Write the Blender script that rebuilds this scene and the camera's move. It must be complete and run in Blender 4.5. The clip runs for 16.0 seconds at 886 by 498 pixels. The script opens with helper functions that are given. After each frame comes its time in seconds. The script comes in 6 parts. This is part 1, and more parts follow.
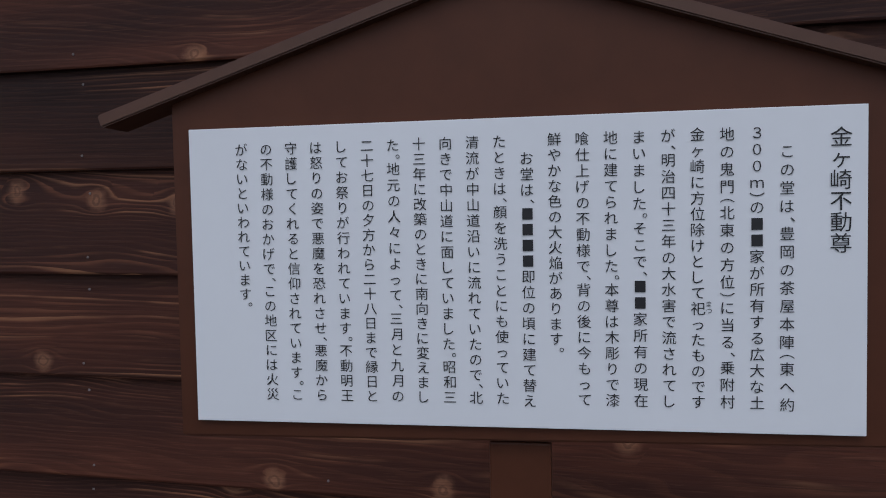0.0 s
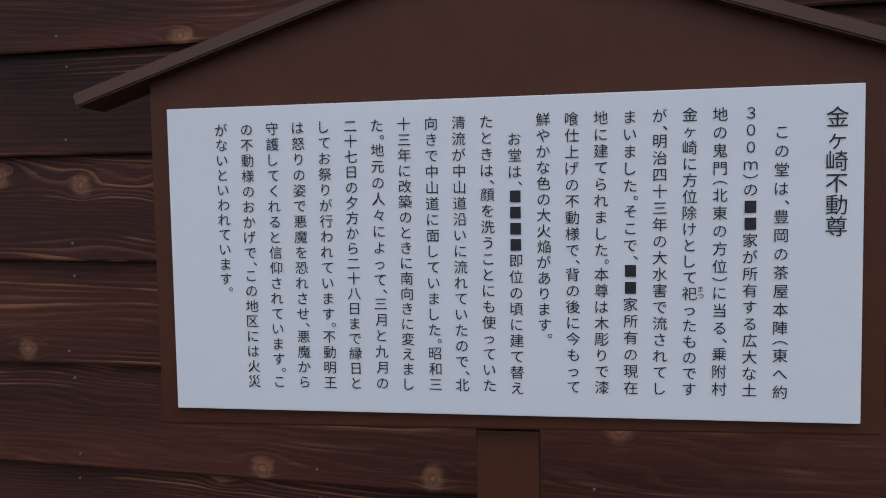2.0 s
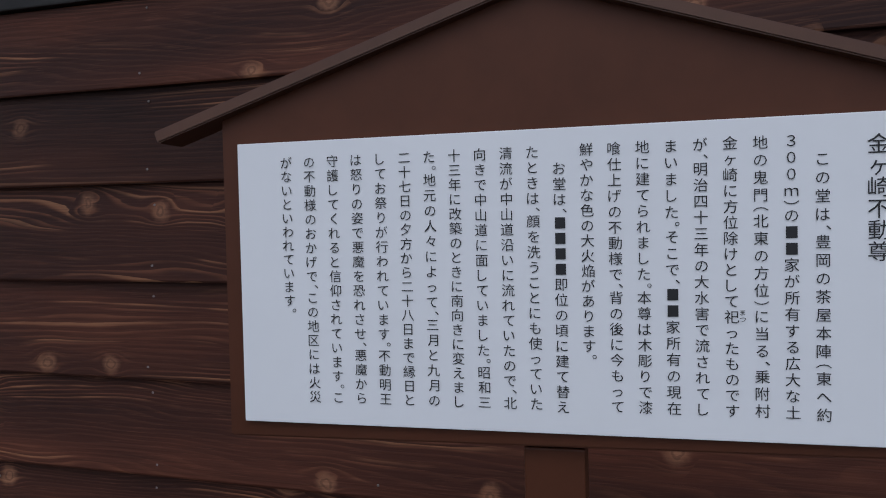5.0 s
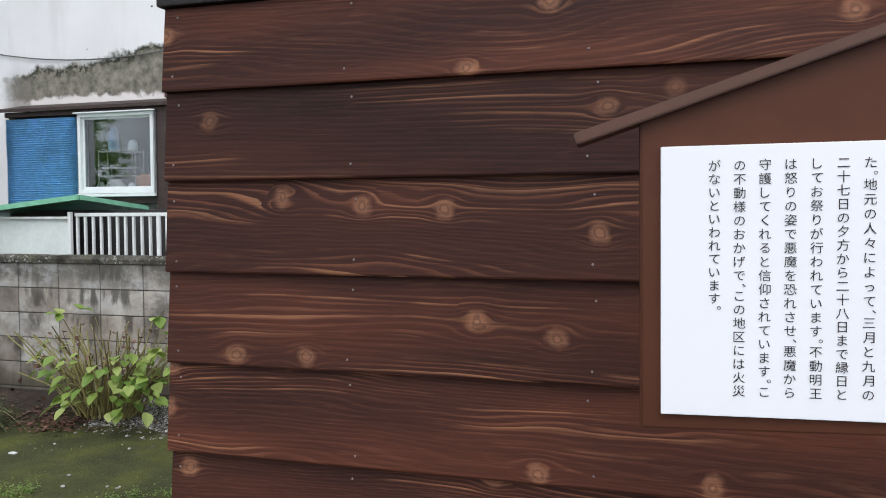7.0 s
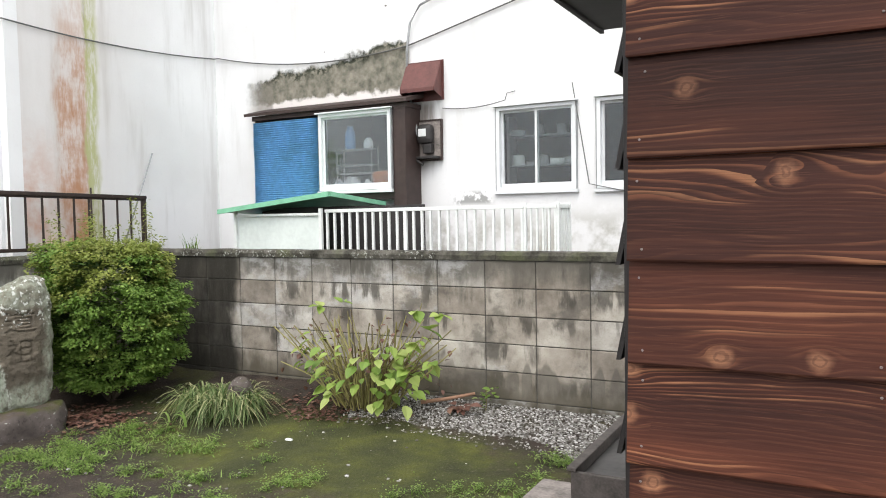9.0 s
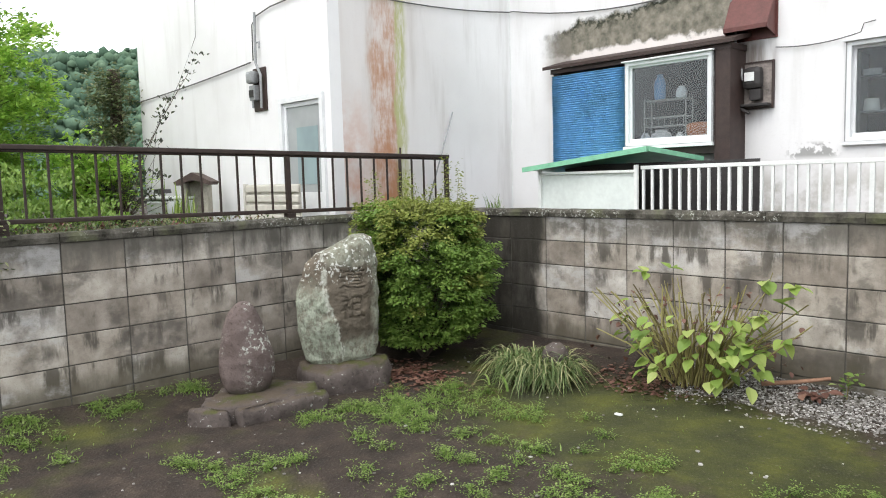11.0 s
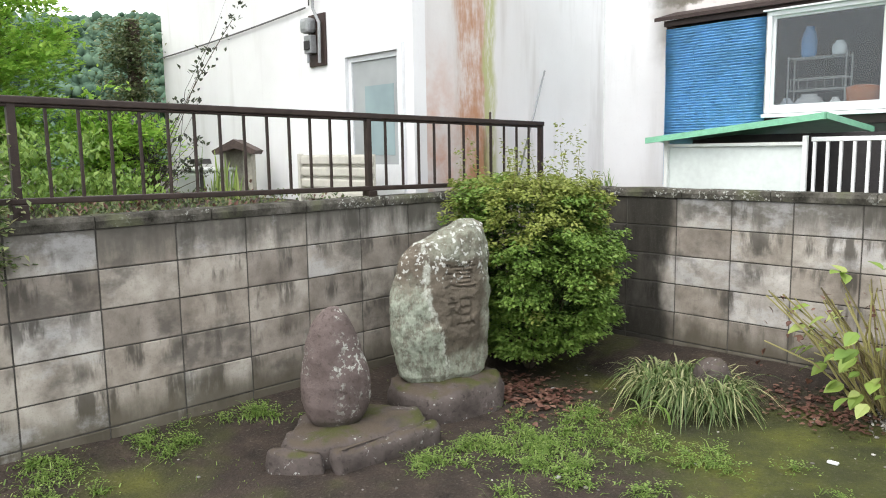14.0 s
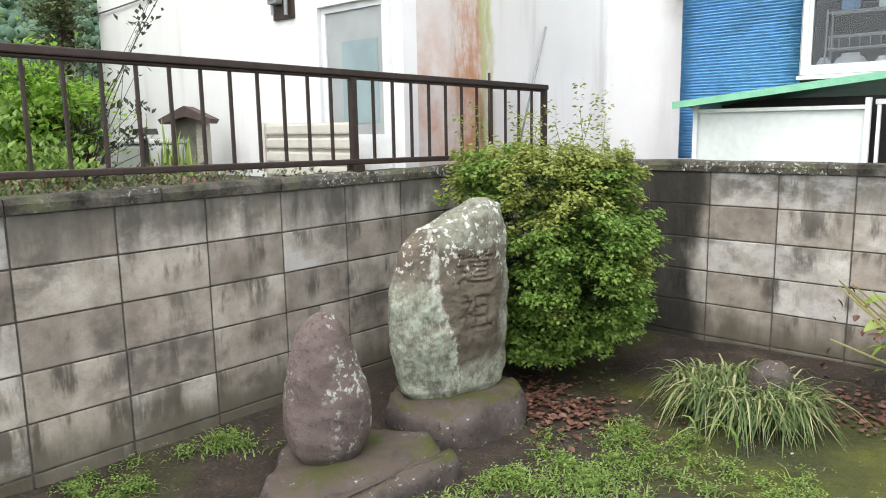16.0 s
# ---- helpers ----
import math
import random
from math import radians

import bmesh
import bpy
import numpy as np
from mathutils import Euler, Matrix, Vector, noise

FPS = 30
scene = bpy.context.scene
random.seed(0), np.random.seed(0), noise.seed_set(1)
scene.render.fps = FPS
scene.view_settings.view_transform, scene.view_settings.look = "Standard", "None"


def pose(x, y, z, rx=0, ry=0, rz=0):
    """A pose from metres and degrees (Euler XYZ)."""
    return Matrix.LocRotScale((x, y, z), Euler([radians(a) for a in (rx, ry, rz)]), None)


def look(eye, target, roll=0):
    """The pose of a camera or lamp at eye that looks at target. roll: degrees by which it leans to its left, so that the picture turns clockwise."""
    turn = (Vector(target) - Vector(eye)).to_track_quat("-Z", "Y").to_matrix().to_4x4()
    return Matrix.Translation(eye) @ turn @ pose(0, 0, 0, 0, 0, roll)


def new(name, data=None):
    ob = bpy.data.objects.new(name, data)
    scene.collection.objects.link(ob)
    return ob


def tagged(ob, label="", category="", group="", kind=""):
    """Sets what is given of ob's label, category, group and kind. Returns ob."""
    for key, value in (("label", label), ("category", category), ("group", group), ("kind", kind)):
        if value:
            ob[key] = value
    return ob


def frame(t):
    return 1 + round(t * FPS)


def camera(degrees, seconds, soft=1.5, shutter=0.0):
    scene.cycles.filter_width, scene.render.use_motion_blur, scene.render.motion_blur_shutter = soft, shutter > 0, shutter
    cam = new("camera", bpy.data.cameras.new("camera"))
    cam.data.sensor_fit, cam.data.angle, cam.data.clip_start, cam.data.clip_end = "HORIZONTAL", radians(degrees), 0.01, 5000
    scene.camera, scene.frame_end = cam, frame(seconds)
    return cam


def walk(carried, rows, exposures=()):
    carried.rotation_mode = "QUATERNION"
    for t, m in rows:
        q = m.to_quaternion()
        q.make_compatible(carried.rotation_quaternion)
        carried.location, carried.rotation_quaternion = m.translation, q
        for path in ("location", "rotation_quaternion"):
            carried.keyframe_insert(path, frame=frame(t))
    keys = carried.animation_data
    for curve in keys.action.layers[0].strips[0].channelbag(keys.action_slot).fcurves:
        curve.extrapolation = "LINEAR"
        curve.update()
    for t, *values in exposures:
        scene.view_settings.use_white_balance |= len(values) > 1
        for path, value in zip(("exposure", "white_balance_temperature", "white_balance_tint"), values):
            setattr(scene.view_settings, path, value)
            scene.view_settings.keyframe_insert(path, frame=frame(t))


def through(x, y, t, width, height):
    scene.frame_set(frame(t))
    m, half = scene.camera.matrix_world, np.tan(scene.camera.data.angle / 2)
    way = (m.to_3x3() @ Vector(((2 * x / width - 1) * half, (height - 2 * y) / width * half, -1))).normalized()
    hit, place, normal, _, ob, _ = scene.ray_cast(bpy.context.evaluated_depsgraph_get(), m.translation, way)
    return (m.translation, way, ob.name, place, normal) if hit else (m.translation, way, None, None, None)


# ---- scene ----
cam = camera(61.3, 16.0, soft=1.0)
PATH = [
    (0, (0.066, 0.046, 1.47), (-0.364, 1.997, 1.378), -0.6),
    (0.5, (0.065, 0.047, 1.469), (-0.36, 1.999, 1.369), -0.5),
    (1, (0.064, 0.05, 1.469), (-0.358, 2.002, 1.36), -0.6),
    (1.5, (0.064, 0.054, 1.468), (-0.355, 2.006, 1.354), -0.5),
    (2, (0.07, 0.065, 1.464), (-0.346, 2.017, 1.343), -0.5),
    (2.5, (0.074, 0.072, 1.469), (-0.35, 2.022, 1.339), -0.4),
    (3, (0.098, 0.076, 1.476), (-0.349, 2.022, 1.357), -0.5),
    (3.2, (0.11, 0.074, 1.482), (-0.357, 2.016, 1.371), -0.6),
    (5.3, (0.084, 0.013, 1.469), (-0.506, 1.923, 1.405), -0.8),
    (5.5, (0.033, -0.004, 1.469), (-0.549, 1.908, 1.402), -0.6),
    (6, (-0.098, -0.053, 1.478), (-0.63, 1.874, 1.423), -0.3),
    (6.5, (-0.219, -0.109, 1.483), (-0.758, 1.816, 1.42), -0.1),
    (7, (-0.331, -0.117, 1.481), (-0.868, 1.808, 1.396), -0.2),
    (7.5, (-0.486, -0.062, 1.465), (-1.022, 1.863, 1.386), -0.3),
    (8, (-0.637, -0.039, 1.459), (-1.171, 1.887, 1.391), -0.2),
    (8.5, (-0.782, -0.065, 1.456), (-1.501, 1.799, 1.375), -0.7),
    (9, (-0.998, -0.149, 1.458), (-1.941, 1.613, 1.368), -1.0),
    (9.5, (-1.161, -0.238, 1.474), (-2.299, 1.404, 1.367), -1.0),
    (10, (-1.279, -0.255, 1.465), (-2.596, 1.244, 1.338), -1.6),
    (10.2, (-1.354, -0.232, 1.462), (-2.712, 1.23, 1.328), -1.6),
    (12.3, (-2.257, -0.121, 1.483), (-3.762, 1.172, 1.232), -1.5),
    (12.5, (-2.359, -0.076, 1.475), (-3.872, 1.207, 1.221), -1.5),
    (13, (-2.568, -0.016, 1.46), (-4.101, 1.239, 1.189), -1.5),
    (13.5, (-2.851, -0.008, 1.477), (-4.323, 1.319, 1.207), -0.9),
    (14, (-3.028, 0.035, 1.479), (-4.462, 1.405, 1.217), -0.9),
    (14.5, (-3.229, 0.157, 1.444), (-4.628, 1.562, 1.183), -1.0),
    (15, (-3.405, 0.244, 1.436), (-4.769, 1.676, 1.141), -1.0),
    (15.5, (-3.65, 0.306, 1.427), (-5.001, 1.752, 1.14), -0.8),
    (16, (-3.792, 0.394, 1.422), (-5.128, 1.847, 1.098), -1.0),
]
EXPOSURES = [
    (0.0, -1.22, 5750, 12), (3.2, -1.2, 5750, 12), (5.5, -1.0, 5800, 12), (6.0, -0.75, 5900, 12), (6.5, -0.45, 6100, 11), (7.0, -0.05, 6200, 11), (7.5, 0.55, 6450, 10),
    (8.0, 1.0, 6700, 10), (8.5, 0.85, 6700, 10), (9.0, 0.5, 6600, 10), (9.5, 0.22, 6550, 10), (10.0, 0.33, 6550, 10), (12.5, 0.48, 6550, 10), (14.0, 0.6, 6550, 10), (16.0, 0.7, 6550, 10),
]
walk(cam, [(t, look(eye, target, roll)) for t, eye, target, roll in PATH], EXPOSURES)

# ---- world and light: an overcast day ----
world = bpy.data.worlds.new("sky")
scene.world = world
world.use_nodes = True
wt = world.node_tree
wt.nodes.clear()
sky = wt.nodes.new("ShaderNodeTexSky")
sky.sky_type, sky.sun_disc = "NISHITA", False
sky.sun_elevation, sky.sun_rotation = radians(55), radians(200)
sky.air_density, sky.dust_density = 1.0, 4.0
cloud = wt.nodes.new("ShaderNodeMix")
cloud.data_type = "RGBA"
cloud.inputs[0].default_value = 0.8
cloud.inputs[7].default_value = (12.6, 13.0, 13.6, 1)
wt.links.new(sky.outputs[0], cloud.inputs[6])
wbg = wt.nodes.new("ShaderNodeBackground")
wbg.inputs[1].default_value = 0.15
wout = wt.nodes.new("ShaderNodeOutputWorld")
wt.links.new(cloud.outputs[2], wbg.inputs[0])
wt.links.new(wbg.outputs[0], wout.inputs[0])

sun = new("sun", bpy.data.lights.new("sun", "SUN"))
sun.data.energy, sun.data.angle, sun.data.color = 1.3, radians(40), (1.0, 0.97, 0.93)
sun.matrix_world = look((3, -9, 14), (0, 0, 0))


# ---- material helpers ----
class Nodes:
    """A thin wrapper round one material's node tree."""

    def __init__(self, name, rough=0.8, metal=0.0, spec=0.3):
        self.m = bpy.data.materials.new(name)
        self.m.use_nodes = True
        self.t = self.m.node_tree
        self.b = self.t.nodes["Principled BSDF"]
        self.b.inputs["Roughness"].default_value = rough
        self.b.inputs["Metallic"].default_value = metal
        self.b.inputs["Specular IOR Level"].default_value = spec

    def put(self, sock, v):
        if isinstance(v, bpy.types.NodeSocket):
            self.t.links.new(v, sock)
        elif isinstance(v, (tuple, list)) and len(v) == 3 and sock.type == "RGBA":
            sock.default_value = (*v, 1)
        else:
            sock.default_value = v

    def pos(self):
        return self.t.nodes.new("ShaderNodeNewGeometry").outputs["Position"]

    def obj(self):
        return self.t.nodes.new("ShaderNodeTexCoord").outputs["Object"]

    def rnd(self):
        return self.t.nodes.new("ShaderNodeObjectInfo").outputs["Random"]

    def island(self):
        return self.t.nodes.new("ShaderNodeNewGeometry").outputs["Random Per Island"]

    def scaled(self, v, s, off=(0, 0, 0)):
        n = self.t.nodes.new("ShaderNodeMapping")
        self.put(n.inputs[0], v)
        self.put(n.inputs["Scale"], s)
        self.put(n.inputs["Location"], off)
        return n.outputs[0]

    def noise(self, v, scale, detail=4, rough=0.55, distort=0.0):
        n = self.t.nodes.new("ShaderNodeTexNoise")
        self.put(n.inputs["Vector"], v)
        n.inputs["Scale"].default_value, n.inputs["Detail"].default_value = scale, detail
        n.inputs["Roughness"].default_value, n.inputs["Distortion"].default_value = rough, distort
        return n.outputs[0]

    def voronoi(self, v, scale, feature="F1", random=1.0):
        n = self.t.nodes.new("ShaderNodeTexVoronoi")
        n.feature = feature
        self.put(n.inputs["Vector"], v)
        n.inputs["Scale"].default_value = scale
        n.inputs["Randomness"].default_value = random
        return n

    def math(self, op, a, b=0.0, c=0.0):
        n = self.t.nodes.new("ShaderNodeMath")
        n.operation = op
        for s, v in zip(n.inputs, (a, b, c)):
            self.put(s, v)
        return n.outputs[0]

    def split(self, v):
        n = self.t.nodes.new("ShaderNodeSeparateXYZ")
        self.put(n.inputs[0], v)
        return n.outputs

    def join(self, x, y, z):
        n = self.t.nodes.new("ShaderNodeCombineXYZ")
        for s, v in zip(n.inputs, (x, y, z)):
            self.put(s, v)
        return n.outputs[0]

    def ramp(self, f, *stops):
        n = self.t.nodes.new("ShaderNodeValToRGB")
        self.put(n.inputs[0], f)
        e = n.color_ramp.elements
        while len(e) < len(stops):
            e.new(0.5)
        for k, (p, col) in zip(e, stops):
            k.position = p
            k.color = (*col, 1) if isinstance(col, (tuple, list)) else (col, col, col, 1)
        return n.outputs[0]

    def step(self, f, lo, hi):
        """0 below lo, 1 above hi, smooth between (lo may exceed hi)."""
        n = self.t.nodes.new("ShaderNodeMapRange")
        n.interpolation_type = "SMOOTHSTEP"
        self.put(n.inputs[0], f)
        flip = lo > hi
        n.inputs[1].default_value, n.inputs[2].default_value = (hi, lo) if flip else (lo, hi)
        n.inputs[3].default_value, n.inputs[4].default_value = (1, 0) if flip else (0, 1)
        return n.outputs[0]

    def mix(self, f, a, b, blend="MIX"):
        n = self.t.nodes.new("ShaderNodeMix")
        n.data_type, n.blend_type = "RGBA", blend
        self.put(n.inputs[0], f)
        self.put(n.inputs[6], a)
        self.put(n.inputs[7], b)
        return n.outputs[2]

    def bump(self, h, strength=0.4, dist=0.01):
        n = self.t.nodes.new("ShaderNodeBump")
        n.inputs["Strength"].default_value, n.inputs["Distance"].default_value = strength, dist
        self.put(n.inputs["Height"], h)
        self.t.links.new(n.outputs[0], self.b.inputs["Normal"])

    def colour(self, c):
        self.put(self.b.inputs["Base Color"], c)
        return self

    def rough(self, r):
        self.put(self.b.inputs["Roughness"], r)


def plain(name, col, rough=0.6, metal=0.0, spread=0.25, scale=14.0, spec=0.4, bump=0.15):
    """Paint, metal or plastic with a little dirt and wear."""
    n = Nodes(name, rough, metal, spec)
    p = n.pos()
    f = n.math("ADD", n.math("MULTIPLY", n.noise(p, scale), 0.6), n.math("MULTIPLY", n.noise(p, scale * 7, 3), 0.4))
    dark = tuple(c * (1 - spread) for c in col)
    lite = tuple(min(1, c * (1 + spread * 0.5)) for c in col)
    n.colour(n.ramp(f, (0.32, dark), (0.62, lite)))
    if bump:
        n.bump(f, bump, 0.004)
    return n.m


# ---- materials ----
def plank_wood():
    """Brown-stained cedar: each board has its own grain and tone (its object colour)."""
    n = Nodes("stained_cedar", 0.5, spec=0.22)
    info = n.t.nodes.new("ShaderNodeObjectInfo")
    r, tone = info.outputs["Random"], info.outputs["Color"]
    x, y, z = n.split(n.obj())
    shift = n.math("MULTIPLY", r, 37.0)
    xs = n.math("ADD", x, shift)

    def at(kx, kz):
        return n.join(n.math("MULTIPLY", xs, kx), shift, n.math("MULTIPLY", z, kz))

    # knots sit in random cells; the rings swell round them
    v = n.voronoi(n.join(n.math("MULTIPLY", xs, 6.0), n.math("MULTIPLY", z, 6.0), 0.0), 1.0, random=1.0)
    v.voronoi_dimensions = "2D"
    d = v.outputs["Distance"]
    has = n.step(n.split(v.outputs["Color"])[0], 0.70, 0.72)
    kx, kz, ky = n.split(v.outputs["Position"])
    dx, dz = n.math("SUBTRACT", n.math("MULTIPLY", xs, 6.0), kx), n.math("SUBTRACT", n.math("MULTIPLY", z, 6.0), kz)
    fall = n.math("ADD", n.math("MULTIPLY", n.math("MULTIPLY", dx, dx), 22.0), n.math("MULTIPLY", n.math("MULTIPLY", dz, dz), 48.0))
    swell = n.math("MULTIPLY", n.math("EXPONENT", n.math("MULTIPLY", fall, -1.0)), has)
    warp = n.noise(at(0.55, 3.0), 1.0, 3, 0.5)
    wig = n.noise(at(5.0, 30.0), 1.0, 3, 0.5)
    field = n.math("ADD", n.math("MULTIPLY", z, 10.0), n.math("MULTIPLY", warp, n.math("ADD", 1.6, n.math("MULTIPLY", r, 3.4))))
    field = n.math("ADD", field, n.math("MULTIPLY", n.math("MULTIPLY", swell, dz), -2.3))
    field = n.math("ADD", field, n.math("MULTIPLY", wig, 0.10))
    fine0 = n.noise(at(6.0, 120.0), 1.0, 3, 0.6)
    saw = n.math("FRACT", n.math("MULTIPLY", field, 3.1))
    pale = n.math("MULTIPLY", n.math("MULTIPLY", n.step(saw, 0.80, 0.985), n.step(saw, 1.0, 0.985)), n.math("ADD", 0.6, n.math("MULTIPLY", fine0, 0.8)))
    saw2 = n.math("FRACT", n.math("MULTIPLY", field, 8.5))
    thin = n.math("MULTIPLY", n.step(saw2, 0.5, 0.92), n.step(saw2, 1.0, 0.94))
    fine = n.noise(at(3.5, 210.0), 1.0, 4, 0.6)
    fibre = n.noise(at(14.0, 420.0), 1.0, 3, 0.6)
    wide = n.noise(at(1.1, 7.0), 1.0, 4, 0.55)
    where = n.step(n.noise(at(1.3, 9.0), 1.0, 4, 0.6), 0.49, 0.62)
    worn = n.math("MAXIMUM", where, n.math("MULTIPLY", swell, 0.8))
    col = n.ramp(wide, (0.3, (0.017, 0.0070, 0.0056)), (0.5, (0.036, 0.0145, 0.0100)), (0.72, (0.072, 0.028, 0.0170)))
    col = n.mix(n.math("MULTIPLY", thin, n.math("ADD", 0.12, n.math("MULTIPLY", worn, 0.50))), col, (0.15, 0.072, 0.040))
    col = n.mix(n.math("MULTIPLY", n.math("MULTIPLY", pale, worn), 0.62), col, (0.30, 0.178, 0.100))
    rag = n.math("ADD", d, n.math("MULTIPLY", n.math("SUBTRACT", n.noise(at(26.0, 40.0), 1.0, 4, 0.6), 0.5), 0.17))
    ring = n.math("MULTIPLY", n.step(rag, 0.17, 0.03), has)
    heart = n.math("MULTIPLY", n.math("MULTIPLY", n.step(rag, 0.075, 0.06), n.step(rag, 0.03, 0.045)), has)
    col = n.mix(n.math("MULTIPLY", ring, 0.62), col, (0.27, 0.165, 0.105))
    col = n.mix(n.math("MULTIPLY", heart, 0.45), col, (0.035, 0.016, 0.011))
    col = n.mix(n.math("MULTIPLY", n.step(fine, 0.46, 0.70), 0.36), col, (0.016, 0.008, 0.0065))
    col = n.mix(n.math("MULTIPLY", n.step(fibre, 0.55, 0.75), 0.22), col, (0.16, 0.085, 0.055))
    col = n.mix(1.0, col, tone, "MULTIPLY")
    n.colour(col)
    n.rough(n.math("ADD", 0.48, n.math("MULTIPLY", fine, 0.35)))
    n.bump(n.math("ADD", n.math("MULTIPLY", saw2, 0.25), n.math("MULTIPLY", fine, 0.5)), 0.4, 0.003)
    return n.m


def block_concrete(front):
    """Weathered concrete blocks: a tone for each block, algae running down, soil splash at the foot."""
    n = Nodes("weathered_concrete_block", 0.92, spec=0.2)
    p = n.pos()
    x, y, z = n.split(p)
    r = n.rnd()
    along = x if front else y
    grain = n.noise(p, 120, 3)
    blot = n.noise(p, 5.0, 5, 0.6)
    col = n.ramp(blot, (0.3, (0.19, 0.172, 0.150)), (0.52, (0.335, 0.312, 0.280)), (0.72, (0.46, 0.44, 0.405)))
    col = n.mix(1.0, col, n.ramp(r, (0.0, (0.66, 0.62, 0.585)), (0.35, (0.92, 0.87, 0.81)), (0.7, (1.08, 1.05, 1.0)), (1.0, (1.22, 1.23, 1.24))), "MULTIPLY")
    run = n.noise(n.join(n.math("MULTIPLY", along, 7.0), 0.0, n.math("MULTIPLY", z, 1.6)), 1.0, 5, 0.65)
    patch = n.noise(n.join(n.math("MULTIPLY", along, 1.7), 3.0, n.math("MULTIPLY", z, 2.2)), 1.0, 3)
    # strips of algae start at the bed joints
    cell = n.math("FRACT", n.math("DIVIDE", n.math("SUBTRACT", z, 0.13), 0.2))
    drip = n.math("MULTIPLY", n.step(run, 0.49, 0.60), n.step(n.math("ADD", cell, n.math("MULTIPLY", run, 1.1)), 0.75, 1.25))
    drip = n.math("MULTIPLY", drip, n.step(patch, 0.38, 0.56))
    big = n.noise(n.join(n.math("MULTIPLY", along, 2.6), 9.0, n.math("MULTIPLY", z, 3.2)), 1.0, 5, 0.65)
    col = n.mix(n.math("MULTIPLY", n.step(big, 0.50, 0.64), 0.62), col, (0.075, 0.069, 0.06))
    col = n.mix(n.math("MULTIPLY", drip, 0.8), col, (0.055, 0.050, 0.042))
    top = n.math("MULTIPLY", n.step(n.math("ADD", z, n.math("MULTIPLY", run, 0.55)), 1.14, 1.38), 0.82)
    col = n.mix(top, col, (0.085, 0.08, 0.068))
    foot = n.step(n.math("ADD", z, n.math("MULTIPLY", run, -0.30)), 0.20, 0.0)
    col = n.mix(n.math("MULTIPLY", foot, 0.8), col, (0.075, 0.066, 0.045))
    # pale lime bloom on some blocks
    bloom = n.math("MULTIPLY", n.step(n.noise(n.scaled(p, (2.2, 2.2, 3.4)), 1.0, 6, 0.7), 0.52, 0.66), n.step(r, 0.45, 0.6))
    col = n.mix(n.math("MULTIPLY", bloom, n.math("SUBTRACT", 0.42, n.math("MULTIPLY", drip, 0.4))), col, (0.50, 0.50, 0.50))
    if front:
        # rounded damp blotches over the lower bed joints
        arch = n.math("ABSOLUTE", n.math("SINE", n.math("ADD", n.math("MULTIPLY", x, 15.0), n.math("MULTIPLY", n.noise(n.join(n.math("MULTIPLY", x, 3.0), 4.0, 0.0), 1.0, 2), 9.0))))
        size = n.step(n.noise(n.join(n.math("MULTIPLY", x, 4.0), 8.0, 0.0), 1.0, 2), 0.40, 0.62)
        high = n.math("ADD", 0.29, n.math("MULTIPLY", n.math("MULTIPLY", arch, size), 0.16))
        blob = n.math("MULTIPLY", n.step(n.math("SUBTRACT", z, high), 0.015, -0.025), n.math("MULTIPLY", n.step(z, 0.08, 0.3), n.step(arch, 0.15, 0.5)))
        blob = n.math("MULTIPLY", blob, n.step(x, -3.9, -3.2))
        col = n.mix(n.math("MULTIPLY", blob, 0.6), col, (0.095, 0.088, 0.075))
        # the old wet corner, black with algae
        wet = n.step(n.math("ADD", x, n.math("MULTIPLY", n.noise(n.join(n.math("MULTIPLY", x, 3.0), 0.0, n.math("MULTIPLY", z, 2.5)), 1.0, 4), 0.5)), -5.36, -5.50)
        col = n.mix(n.math("MULTIPLY", wet, n.math("ADD", 0.62, n.math("MULTIPLY", run, 0.6))), col, (0.028, 0.026, 0.021))
    col = n.mix(n.math("MULTIPLY", n.step(grain, 0.5, 0.75), 0.25), col, (0.10, 0.095, 0.085))
    n.colour(col)
    n.bump(n.math("ADD", n.math("MULTIPLY", grain, 0.5), blot), 0.4, 0.005)
    return n.m


